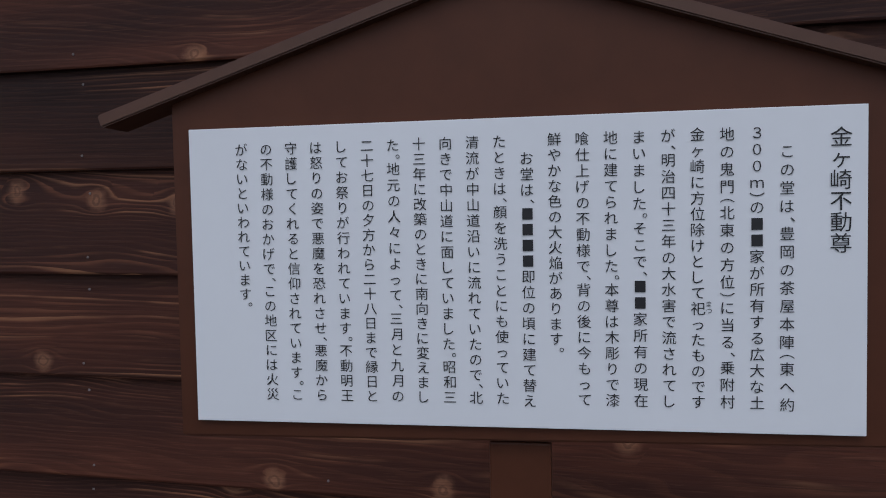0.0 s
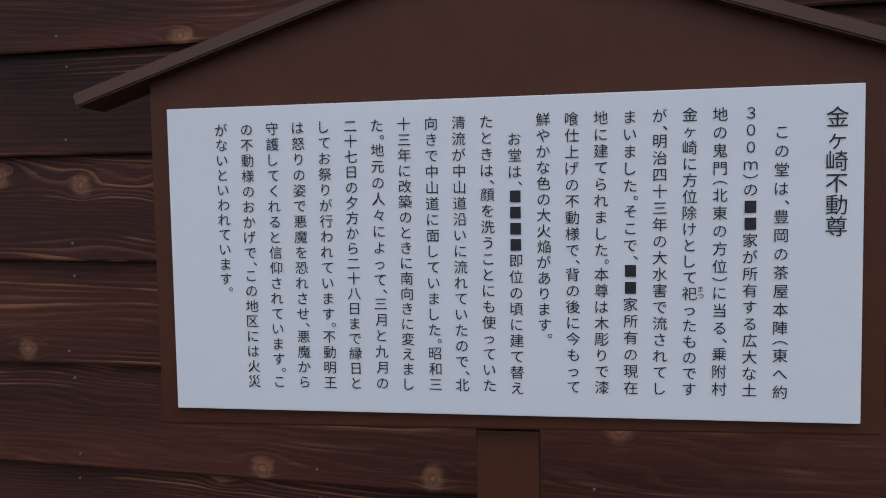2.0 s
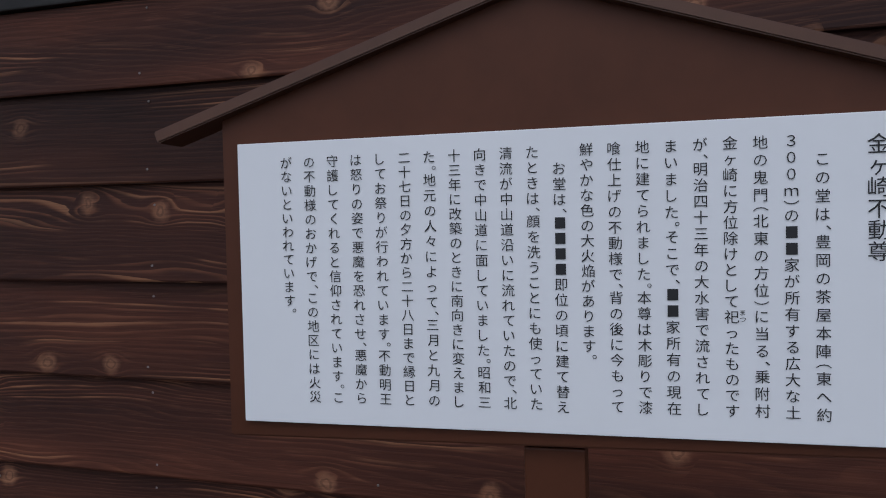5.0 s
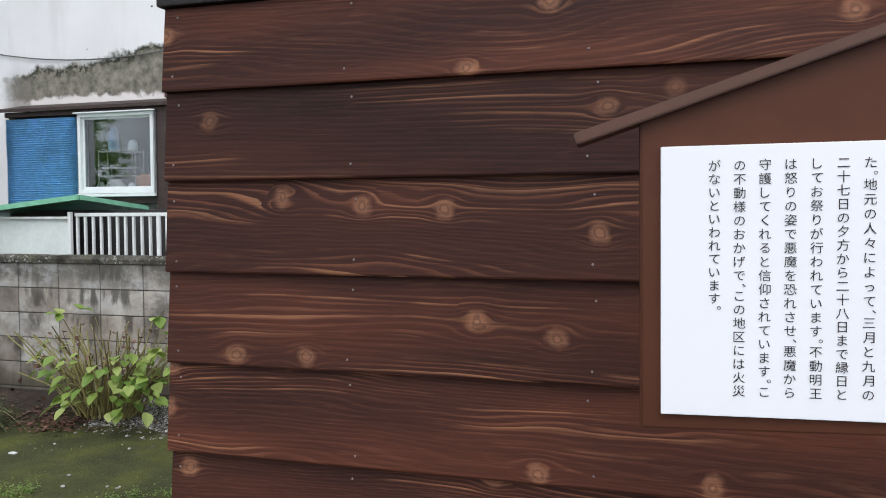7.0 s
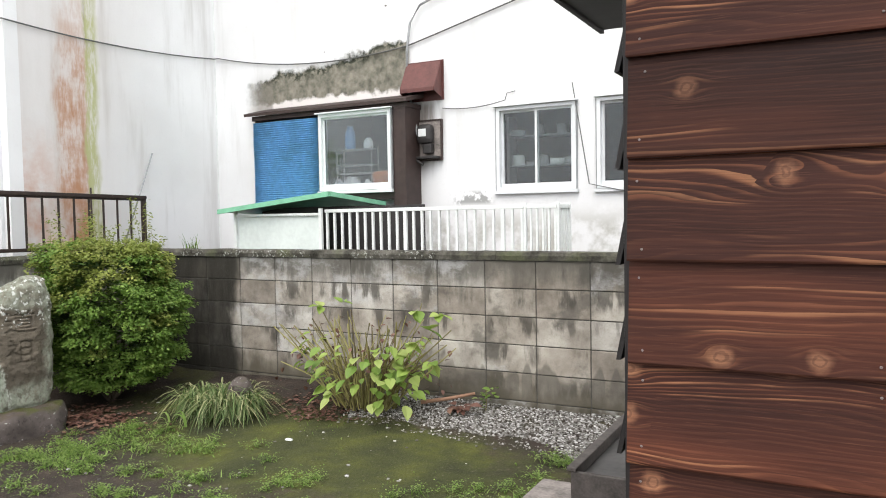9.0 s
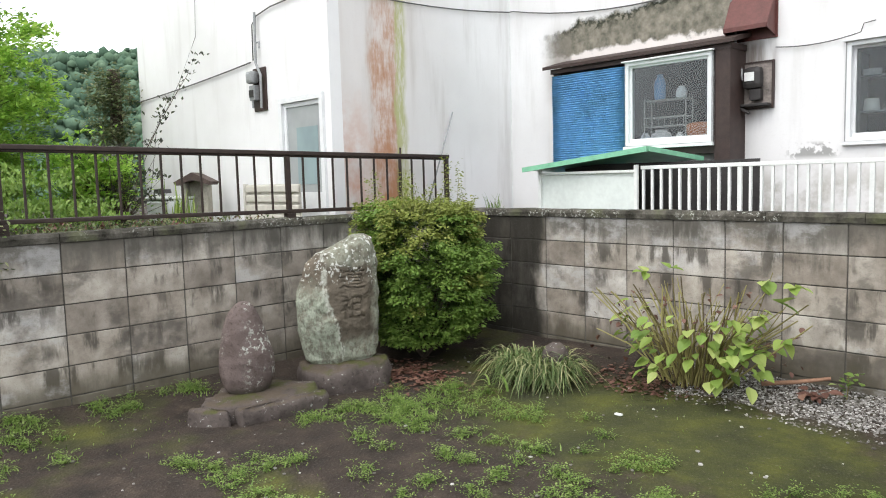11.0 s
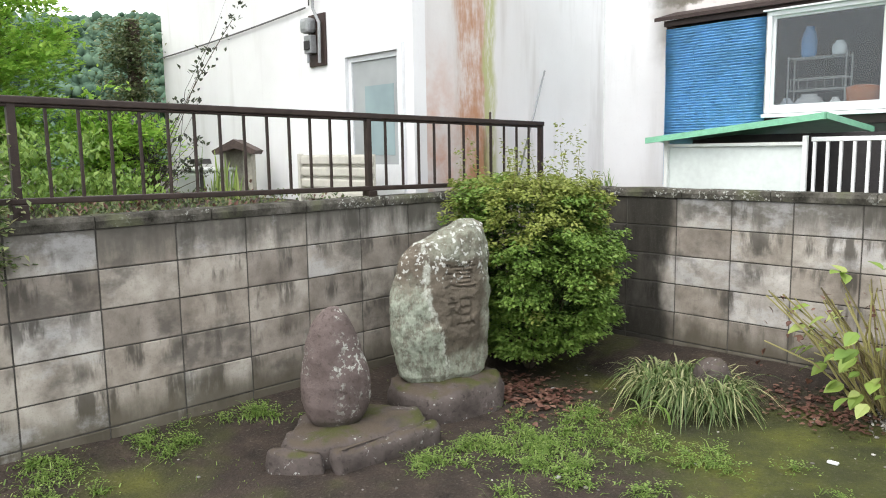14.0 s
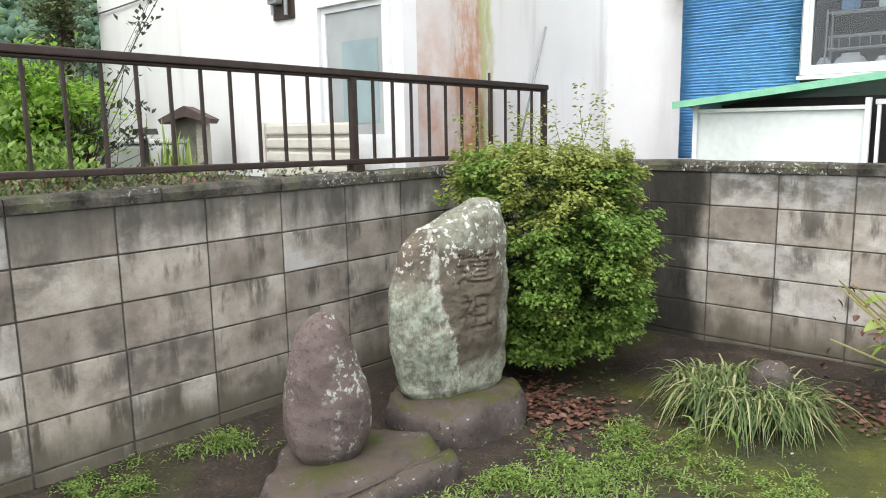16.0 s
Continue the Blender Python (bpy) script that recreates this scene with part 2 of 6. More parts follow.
def soil():
    n = Nodes("damp_mossy_soil", 0.85, spec=0.35)
    p = n.pos()
    x, y, z = n.split(p)
    big = n.noise(p, 1.1, 4, 0.55)
    mid = n.noise(p, 6.0, 5, 0.6)
    fine = n.noise(p, 60, 4, 0.65)
    speck = n.voronoi(p, 55).outputs["Distance"]
    col = n.ramp(mid, (0.3, (0.015, 0.0105, 0.0072)), (0.55, (0.035, 0.0245, 0.0178)), (0.75, (0.068, 0.051, 0.037)))
    # moss runs in a broad tongue before the gravel
    dx = n.math("DIVIDE", n.math("ADD", x, 3.9), 1.7)
    dy = n.math("DIVIDE", n.math("SUBTRACT", n.math("SUBTRACT", y, 3.55), n.math("MULTIPLY", n.math("ADD", x, 3.9), -0.05)), 0.85)
    tongue = n.math("SQRT", n.math("ADD", n.math("MULTIPLY", dx, dx), n.math("MULTIPLY", dy, dy)))
    tongue = n.math("ADD", tongue, n.math("MULTIPLY", n.math("SUBTRACT", mid, 0.5), 1.0))
    moss = n.math("MAXIMUM", n.step(tongue, 1.15, 0.65), n.math("MULTIPLY", n.step(big, 0.52, 0.64), 0.75))
    mcol = n.ramp(n.noise(p, 2.6, 5, 0.6), (0.3, (0.022, 0.026, 0.007)), (0.5, (0.048, 0.055, 0.010)), (0.7, (0.100, 0.108, 0.013)))
    col = n.mix(n.math("MULTIPLY", moss, 0.9), col, mcol)
    col = n.mix(n.math("MULTIPLY", n.step(fine, 0.55, 0.75), 0.5), col, (0.17, 0.15, 0.125))
    col = n.mix(n.math("MULTIPLY", n.step(fine, 0.45, 0.3), 0.6), col, (0.022, 0.018, 0.013))
    n.colour(col)
    n.rough(n.math("ADD", 0.62, n.math("MULTIPLY", mid, 0.4)))
    n.bump(n.math("ADD", n.math("MULTIPLY", fine, 0.7), n.math("ADD", mid, n.math("MULTIPLY", speck, 0.3))), 0.7, 0.02)
    return n.m


def plaster(kind):
    """White rendered wall; kind 'side' carries the rust and algae runs, 'back' the peeled plaster, 'front' is the cleanest."""
    n = Nodes("white_render_" + kind, 0.85, spec=0.25)
    p = n.pos()
    x, y, z = n.split(p)
    big = n.noise(p, 0.9, 4)
    streak = n.noise(n.scaled(p, (5.0, 5.0, 0.55)), 1.0, 5, 0.6)
    fine = n.noise(p, 45, 4)
    col = n.ramp(big, (0.3, (0.68, 0.675, 0.67)), (0.7, (0.79, 0.79, 0.79)))
    col = n.mix(n.math("MULTIPLY", n.step(streak, 0.5, 0.75), 0.35 if kind != "side" else 0.6), col, (0.50, 0.485, 0.46))
    if kind == "side":
        wob = n.math("MULTIPLY", n.math("SUBTRACT", n.noise(n.scaled(p, (1, 1, 1.0)), 2.2, 4), 0.5), 0.14)
        rag = n.noise(n.scaled(p, (1, 1, 0.22)), 24.0, 5, 0.7)
        patchy = n.noise(p, 3.5, 5, 0.65)
        yy = n.math("ADD", n.math("ADD", y, wob), n.math("MULTIPLY", n.math("SUBTRACT", rag, 0.5), 0.10))
        grime = n.step(yy, 5.6, 4.2)
        col = n.mix(n.math("MULTIPLY", grime, n.math("ADD", 0.15, n.math("MULTIPLY", streak, 0.45))), col, (0.46, 0.40, 0.36))
        low = n.math("MULTIPLY", n.step(yy, 4.40, 4.30), n.step(n.math("ADD", z, n.math("MULTIPLY", streak, 1.3)), 3.2, 2.1))
        col = n.mix(n.math("MULTIPLY", low, n.step(patchy, 0.28, 0.75)), col, (0.50, 0.29, 0.21))
        rust = n.math("MULTIPLY", n.math("MULTIPLY", n.step(yy, 4.02, 4.14), n.step(yy, 4.42, 4.34)), n.step(n.math("ADD", z, n.math("MULTIPLY", streak, 0.8)), 4.4, 2.9))
        col = n.mix(n.math("MULTIPLY", rust, n.math("ADD", 0.15, n.math("MULTIPLY", n.step(n.math("ADD", n.math("MULTIPLY", rag, 0.5), n.math("MULTIPLY", patchy, 0.5)), 0.36, 0.62), 0.75))), col, (0.40, 0.20, 0.105))
        slime = n.math("MULTIPLY", n.step(yy, 4.34, 4.38), n.step(yy, 4.52, 4.46))
        col = n.mix(n.math("MULTIPLY", slime, n.math("ADD", 0.2, n.math("MULTIPLY", n.step(rag, 0.35, 0.6), 0.65))), col, (0.37, 0.38, 0.15))
        core = n.math("MULTIPLY", n.step(yy, 4.335, 4.355), n.step(yy, 4.39, 4.37))
        col = n.mix(n.math("MULTIPLY", core, n.math("MULTIPLY", n.step(streak, 0.42, 0.6), 0.7)), col, (0.13, 0.12, 0.05))
    if kind == "back":
        q = n.noise(p, 3.2, 5, 0.65)
        # peeled, blackened strip over the bay window
        in_x = n.math("MULTIPLY", n.step(n.math("ADD", x, n.math("MULTIPLY", q, 0.7)), -6.35, -6.0), n.step(n.math("ADD", x, n.math("MULTIPLY", q, 0.10)), -4.53, -4.58))
        rise = n.math("MULTIPLY", n.math("ADD", x, 6.5), 0.12)
        top = n.math("ADD", n.math("ADD", 2.72, rise), n.math("MULTIPLY", q, 0.36))
        in_z = n.math("MULTIPLY", n.step(n.math("SUBTRACT", z, top), 0.03, -0.03), n.step(z, 2.55, 2.6))
        peel = n.math("MULTIPLY", in_x, in_z)
        grey = n.ramp(n.noise(p, 14, 5), (0.3, (0.10, 0.098, 0.075)), (0.7, (0.28, 0.26, 0.21)))
        rim = n.step(n.math("ABSOLUTE", n.math("SUBTRACT", z, top)), 0.14, 0.02)
        low = n.step(n.math("ADD", z, n.math("MULTIPLY", n.noise(p, 9.0, 4), 0.16)), 2.76, 2.72)
        grey = n.mix(low, grey, (0.70, 0.66, 0.63))
        grey = n.mix(n.math("MULTIPLY", rim, n.step(n.noise(p, 22, 4), 0.42, 0.55)), grey, (0.03, 0.035, 0.022))
        col = n.mix(peel, col, grey)
        # soot beside the shutter
        soot = n.math("MULTIPLY", n.math("MULTIPLY", n.step(x, -6.66, -6.42), n.step(x, -6.24, -6.28)), n.math("MULTIPLY", n.step(n.math("ADD", z, n.math("MULTIPLY", q, 0.5)), 2.3, 2.75), n.step(z, 3.05, 2.7)))
        col = n.mix(n.math("MULTIPLY", soot, n.math("ADD", 0.35, n.math("MULTIPLY", q, 0.6))), col, (0.17, 0.155, 0.13))
        # rust and dirt under the hood, damp at the sill
        under = n.math("MULTIPLY", n.math("MULTIPLY", n.step(x, -4.60, -4.52), n.step(x, -4.20, -4.28)), n.math("MULTIPLY", n.step(z, 2.58, 2.45), n.step(z, 1.75, 2.1)))
        col = n.mix(n.math("MULTIPLY", under, n.step(streak, 0.36, 0.6)), col, (0.22, 0.19, 0.17))
        damp = n.math("MULTIPLY", n.step(n.math("ADD", z, n.math("MULTIPLY", q, 0.5)), 1.86, 1.6), n.step(x, -4.7, -4.4))
        col = n.mix(n.math("MULTIPLY", damp, n.step(q, 0.4, 0.65)), col, (0.42, 0.41, 0.37))
        chip = n.math("MULTIPLY", n.step(q, 0.47, 0.50), n.math("MULTIPLY", n.step(n.math("ABSOLUTE", n.math("ADD", x, 3.95)), 0.24, 0.12), n.step(n.math("ABSOLUTE", n.math("SUBTRACT", z, 1.61)), 0.08, 0.03)))
        col = n.mix(chip, col, (0.33, 0.33, 0.32))
        spot = n.math("MULTIPLY", n.step(n.voronoi(n.scaled(p, (1, 1, 1.6)), 1.5).outputs["Distance"], 0.03, 0.016), n.step(z, 2.95, 3.0))
        col = n.mix(spot, col, (0.10, 0.09, 0.08))
    col = n.mix(n.math("MULTIPLY", n.step(fine, 0.55, 0.8), 0.12), col, (0.45, 0.44, 0.42))
    n.colour(col)
    n.bump(n.math("ADD", fine, big), 0.15, 0.006)
    return n.m


def lichen_stone(name, rock, dark, spots=0.5, moss=0.0, flank=False):
    """Old stone: mottled rock, crusts of pale lichen, moss on level tops."""
    n = Nodes(name, 0.92, spec=0.2)
    p = n.pos()
    x, y, z = n.split(p)
    a = n.noise(p, 6.0, 6, 0.65)
    b = n.noise(p, 38.0, 5, 0.7)
    c = n.noise(n.scaled(p, (1, 1, 0.7)), 17.0, 7, 0.75)
    e = n.noise(p, 42.0, 4, 0.6)
    col = n.ramp(a, (0.3, dark), (0.7, rock))
    crust = n.math("MULTIPLY", n.step(e, 0.66 - 0.14 * spots, 0.70 - 0.14 * spots), n.step(n.noise(p, 6.0, 4, 0.6), 0.44, 0.56))
    if flank:
        # crusts keep to the damp flank and the foot, where dark moss creeps up
        ox, oy, oz = n.split(n.obj())
        crust = n.math("MULTIPLY", crust, n.math("MAXIMUM", n.step(n.math("ADD", ox, n.math("MULTIPLY", a, 0.12)), 0.0, 0.09), n.math("MULTIPLY", n.step(oz, 0.44, 0.34), n.step(oz, 0.26, 0.32))))
        col = n.mix(n.math("MULTIPLY", n.step(n.math("ADD", oz, n.math("MULTIPLY", a, 0.2)), 0.20, 0.08), 0.7), col, (0.055, 0.055, 0.036))
    col = n.mix(n.math("MULTIPLY", crust, 0.8), col, (0.46, 0.48, 0.43))
    col = n.mix(n.math("MULTIPLY", n.step(b, 0.52, 0.70), 0.6), col, tuple(k * 0.35 for k in dark))
    if moss:
        up = n.split(n.t.nodes.new("ShaderNodeNewGeometry").outputs["Normal"])[2]
        # trodden soil lies on the level parts, moss over it
        col = n.mix(n.math("MULTIPLY", n.step(up, 0.6, 0.95), n.step(n.noise(p, 7.0, 5, 0.65), 0.36, 0.56)), col, (0.088, 0.070, 0.052))
        m = n.math("MULTIPLY", n.step(up, 0.45, 0.85), n.step(n.noise(p, 4.5, 4), 0.48, 0.60))
        col = n.mix(n.math("MULTIPLY", m, moss), col, (0.060, 0.068, 0.016))
    n.colour(col)
    n.bump(n.math("ADD", n.math("ADD", a, c), n.math("MULTIPLY", b, 0.5)), 0.7, 0.018)
    return n.m


def stele_stone():
    """The monument: brown rock, a pale green lichen veil over one flank, foot, crown and rim, white along the veil's edge."""
    n = Nodes("monument_stone", 0.92, spec=0.2)
    p = n.obj()
    x, y, z = n.split(p)
    a, b = n.noise(p, 6.0, 6, 0.65), n.noise(p, 40.0, 5, 0.7)
    c = n.noise(n.scaled(p, (1, 1, 0.55)), 22.0, 7, 0.75)
    col = n.ramp(a, (0.3, (0.070, 0.060, 0.046)), (0.7, (0.165, 0.138, 0.105)))
    wob = n.math("MULTIPLY", n.math("SUBTRACT", n.noise(p, 11.0, 5, 0.65), 0.5), 0.13)
    edge = n.math("ADD", n.math("SUBTRACT", n.math("ADD", x, wob), n.math("MULTIPLY", n.step(z, 0.47, 0.14), 0.11)), 0.13)
    flank = n.math("MULTIPLY", n.step(edge, 0.012, -0.03), n.step(n.math("ADD", z, n.math("MULTIPLY", a, 0.3)), 0.80, 0.62))
    foot = n.step(n.math("ADD", z, n.math("MULTIPLY", wob, 1.3)), 0.22, 0.10)
    crown = n.math("MULTIPLY", n.step(n.math("ADD", z, n.math("MULTIPLY", wob, 1.5)), 0.65, 0.74), n.step(x, -0.17, -0.02))
    rim = n.step(n.math("ADD", x, wob), 0.19, 0.25)
    veil = n.math("MAXIMUM", n.math("MAXIMUM", flank, n.math("MULTIPLY", foot, 0.8)), n.math("MAXIMUM", n.math("MULTIPLY", crown, 0.6), n.math("MULTIPLY", rim, 0.6)))
    veil = n.math("MULTIPLY", veil, n.math("ADD", 0.28, n.math("MULTIPLY", n.step(c, 0.40, 0.56), 0.62)))
    col = n.mix(veil, col, n.ramp(b, (0.3, (0.20, 0.232, 0.172)), (0.7, (0.43, 0.465, 0.38))))
    seam = n.math("MULTIPLY", n.step(n.math("ABSOLUTE", edge), 0.026, 0.006), n.step(c, 0.42, 0.55))
    col = n.mix(n.math("MULTIPLY", seam, 0.65), col, (0.50, 0.525, 0.455))
    fleck = n.math("MULTIPLY", n.step(n.noise(p, 34.0, 4, 0.6), 0.57, 0.61), n.step(z, 0.52, 0.62))
    col = n.mix(n.math("MULTIPLY", fleck, 0.8), col, (0.56, 0.57, 0.53))
    col = n.mix(n.math("MULTIPLY", n.step(b, 0.53, 0.70), 0.55), col, (0.035, 0.031, 0.024))
    n.colour(col)
    n.bump(n.math("ADD", n.math("ADD", a, c), n.math("MULTIPLY", b, 0.5)), 0.7, 0.016)
    return n.m


def leaf_mat(name, lo, mid, hi, rough=0.5, through=0.25, each=False, broad=0.3):
    n = Nodes(name, rough, spec=0.35)
    f = n.math("ADD", n.math("MULTIPLY", n.rnd() if each else n.island(), 1 - broad), n.math("MULTIPLY", n.noise(n.pos(), 5.0, 3), broad))
    col = n.ramp(f, (0.1, lo), (0.5, mid), (0.9, hi))
    n.colour(col)
    back = n.t.nodes.new("ShaderNodeBsdfTranslucent")
    n.t.links.new(col, back.inputs[0])
    both = n.t.nodes.new("ShaderNodeMixShader")
    both.inputs[0].default_value = through
    out = n.t.nodes["Material Output"]
    n.t.links.new(n.b.outputs[0], both.inputs[1])
    n.t.links.new(back.outputs[0], both.inputs[2])
    n.t.links.new(both.outputs[0], out.inputs[0])
    return n.m


def glass_mat(name, tint=(0.82, 0.86, 0.87)):
    """A thin clean pane: see-through, with a mirror gloss that grows at a slant."""
    n = Nodes(name, 0.04, spec=0.5)
    clear = n.t.nodes.new("ShaderNodeBsdfTransparent")
    clear.inputs[0].default_value = (*tint, 1)
    gloss = n.t.nodes.new("ShaderNodeBsdfGlossy")
    gloss.inputs["Roughness"].default_value = 0.0
    slant = n.t.nodes.new("ShaderNodeFresnel")
    slant.inputs["IOR"].default_value = 1.5
    both = n.t.nodes.new("ShaderNodeMixShader")
    n.t.links.new(slant.outputs[0], both.inputs[0])
    n.t.links.new(clear.outputs[0], both.inputs[1])
    n.t.links.new(gloss.outputs[0], both.inputs[2])
    n.t.links.new(both.outputs[0], n.t.nodes["Material Output"].inputs[0])
    return n.m


def coping_mat():
    n = Nodes("mossy_coping", 0.95, spec=0.15)
    p = n.pos()
    a, b = n.noise(p, 8.0, 6, 0.7), n.noise(p, 45.0, 4, 0.65)
    col = n.ramp(a, (0.32, (0.022, 0.021, 0.016)), (0.5, (0.075, 0.070, 0.058)), (0.7, (0.17, 0.16, 0.14)))
    col = n.mix(n.math("MULTIPLY", n.step(n.noise(p, 4.0, 4), 0.52, 0.66), 0.6), col, (0.075, 0.085, 0.035))
    crust = n.math("MULTIPLY", n.step(b, 0.56, 0.62), n.step(n.noise(p, 2.3, 3), 0.52, 0.62))
    col = n.mix(n.math("MULTIPLY", crust, 0.8), col, (0.42, 0.43, 0.39))
    n.colour(col)
    n.bump(n.math("ADD", a, n.math("MULTIPLY", b, 0.5)), 0.8, 0.015)
    return n.m


M_PLANK = plank_wood()
M_BLOCK_BACK = block_concrete(True)
M_BLOCK_LEFT = block_concrete(False)
M_MORTAR = plain("dark_mortar", (0.085, 0.08, 0.07), 0.95, spread=0.4, scale=20)
M_CAP = coping_mat()
M_SOIL = soil()
M_SIDE, M_BACK, M_FRONT = plaster("side"), plaster("back"), plaster("front")
M_STELE = stele_stone()
M_EGG = lichen_stone("marker_stone", (0.165, 0.130, 0.120), (0.095, 0.073, 0.066), spots=0.9, flank=True)
M_BASE = lichen_stone("base_stone", (0.125, 0.104, 0.094), (0.055, 0.045, 0.040), spots=0.2, moss=0.8)
M_SIGN = plain("brown_painted_wood", (0.080, 0.0265, 0.0125), 0.5, spread=0.14, scale=5, spec=0.22, bump=0.04)
M_SIGN_ROOF = plain("brown_painted_batten", (0.085, 0.036, 0.020), 0.5, spread=0.15, scale=8, bump=0.05)
M_PANEL = plain("white_sign_panel", (0.80, 0.81, 0.83), 0.35, spread=0.02, scale=3, bump=0)
M_INK = plain("black_print", (0.018, 0.018, 0.02), 0.5, spread=0.1, bump=0)
M_RAIL = plain("brown_fence_metal", (0.040, 0.027, 0.022), 0.5, metal=0.2, spread=0.4, scale=20)
M_BLACK = plain("near_black_wood", (0.017, 0.014, 0.013), 0.6, spread=0.4, scale=12)
M_ALU = plain("white_window_frame", (0.70, 0.715, 0.72), 0.4, spread=0.08)
M_BLUE = plain("blue_corrugated_plastic", (0.21, 0.51, 0.85), 0.42, spread=0.25, scale=3)
M_GREEN = plain("green_roof_edge", (0.20, 0.48, 0.31), 0.45, spread=0.2)
M_WHITE = plain("white_painted_metal", (0.72, 0.74, 0.72), 0.45, spread=0.12)
M_SHED = plain("pale_shed_panel", (0.64, 0.69, 0.66), 0.5, spread=0.12, scale=4)
M_BROWN = plain("dark_brown_cladding", (0.042, 0.026, 0.022), 0.55, spread=0.35)
M_HOOD = plain("red_brown_hood", (0.115, 0.040, 0.034), 0.5, spread=0.3)
M_DARK = plain("dark_fitting", (0.030, 0.027, 0.026), 0.5, spread=0.4)
# near-black lining colour holds the shade inside the rooms
M_ROOM = plain("room_shade_black", (0.035, 0.038, 0.042), 0.9, spread=0.4, scale=3)
M_GLASS = glass_mat("window_glass")
M_GREY = plain("grey_metal", (0.30, 0.31, 0.31), 0.5, metal=0.3, spread=0.3)
M_CABLE = plain("grey_cable", (0.11, 0.11, 0.105), 0.6, spread=0.3)
M_LEAF = leaf_mat("shrub_leaf", (0.095, 0.18, 0.038), (0.175, 0.285, 0.056), (0.28, 0.385, 0.095), through=0.38, broad=0.45)
M_LEAF_NEW = leaf_mat("shrub_young_leaf", (0.16, 0.20, 0.045), (0.26, 0.31, 0.07), (0.36, 0.37, 0.11), through=0.35, broad=0.5)
# darker copy of the shrub leaf, with the crown's inner shade in its colour
M_LEAF_SHADE = leaf_mat("shrub_shaded_leaf", (0.035, 0.070, 0.016), (0.055, 0.105, 0.022), (0.085, 0.145, 0.03))
M_TREE = leaf_mat("tree_leaf", (0.15, 0.30, 0.045), (0.28, 0.48, 0.075), (0.46, 0.62, 0.13), through=0.55)
M_HYD = leaf_mat("broad_leaf", (0.15, 0.25, 0.05), (0.28, 0.39, 0.085), (0.46, 0.51, 0.19), through=0.35)
M_BLADE = leaf_mat("strap_leaf", (0.05, 0.085, 0.025), (0.13, 0.19, 0.06), (0.44, 0.42, 0.23))
M_GRASS = leaf_mat("lawn_weed", (0.080, 0.14, 0.028), (0.155, 0.25, 0.048), (0.28, 0.36, 0.115), through=0.3)
M_STEM = leaf_mat("straw_stem", (0.075, 0.052, 0.028), (0.21, 0.19, 0.065), (0.36, 0.33, 0.14), through=0.05, each=True)
M_BARK = plain("brown_bark", (0.07, 0.052, 0.038), 0.9, spread=0.5, scale=18, bump=0.5)
M_LITTER = leaf_mat("dead_leaf", (0.075, 0.035, 0.026), (0.13, 0.062, 0.045), (0.21, 0.12, 0.085), through=0.05)


# ---- mesh helpers ----
def mesh_of(name, bm, smooth=False):
    me = bpy.data.meshes.new(name)
    bm.to_mesh(me)
    bm.free()
    if smooth:
        me.polygons.foreach_set("use_smooth", [True] * len(me.polygons))
    return me


def part(name, bm, material, parent=None, label="", smooth=False):
    ob = new(name, mesh_of(name, bm, smooth) if isinstance(bm, bmesh.types.BMesh) else bm)
    if not ob.data.materials:
        ob.data.materials.append(material)
    if parent is not None:
        ob.parent = parent
    return tagged(ob, label=label)


def thing(name, label, category, group="", kind="", at=(0, 0, 0)):
    ob = new(name)
    ob.empty_display_size = 0.1
    ob.location = at
    return tagged(ob, label, category, group, kind)


def add_box(bm, x0, x1, y0, y1, z0, z1, bevel=0.0, m=None):
    r = bmesh.ops.create_cube(bm, size=1.0)
    vs = r["verts"]
    for v in vs:
        v.co = Vector((x0 + (v.co.x + 0.5) * (x1 - x0), y0 + (v.co.y + 0.5) * (y1 - y0), z0 + (v.co.z + 0.5) * (z1 - z0)))
    if bevel:
        es = list({e for v in vs for e in v.link_edges})
        r = bmesh.ops.bevel(bm, geom=es, offset=bevel, segments=2, affect="EDGES", profile=0.6)
        vs = list({v for f in r["faces"] for v in f.verts} | {v for v in vs if v.is_valid})
    if m is not None:
        for v in vs:
            v.co = m @ v.co
    return vs


def box(x0, x1, y0, y1, z0, z1, bevel=0.0, m=None):
    bm = bmesh.new()
    add_box(bm, x0, x1, y0, y1, z0, z1, bevel, m)
    return bm


def tube(points, radius, sides=8, taper=1.0):
    """A tube along points, ends closed."""
    bm = bmesh.new()
    pts = [Vector(p) for p in points]
    rings = []
    for i, p in enumerate(pts):
        d = (pts[min(i + 1, len(pts) - 1)] - pts[max(i - 1, 0)]).normalized()
        side = d.cross(Vector((0, 0, 1)) if abs(d.z) < 0.9 else Vector((1, 0, 0))).normalized()
        up = side.cross(d)
        r = radius * (1 + (taper - 1) * i / max(1, len(pts) - 1))
        rings.append([bm.verts.new(p + r * (math.cos(a) * side + math.sin(a) * up)) for a in (2 * math.pi * k / sides for k in range(sides))])
    for a, b in zip(rings, rings[1:]):
        for k in range(sides):
            bm.faces.new((a[k], a[(k + 1) % sides], b[(k + 1) % sides], b[k]))
    bm.faces.new(rings[0][::-1])
    bm.faces.new(rings[-1])
    return bm


def joined(*bms):
    out = bmesh.new()
    for b in bms:
        me = bpy.data.meshes.new("tmp")
        b.to_mesh(me)
        b.free()
        out.from_mesh(me)
        bpy.data.meshes.remove(me)
    return out


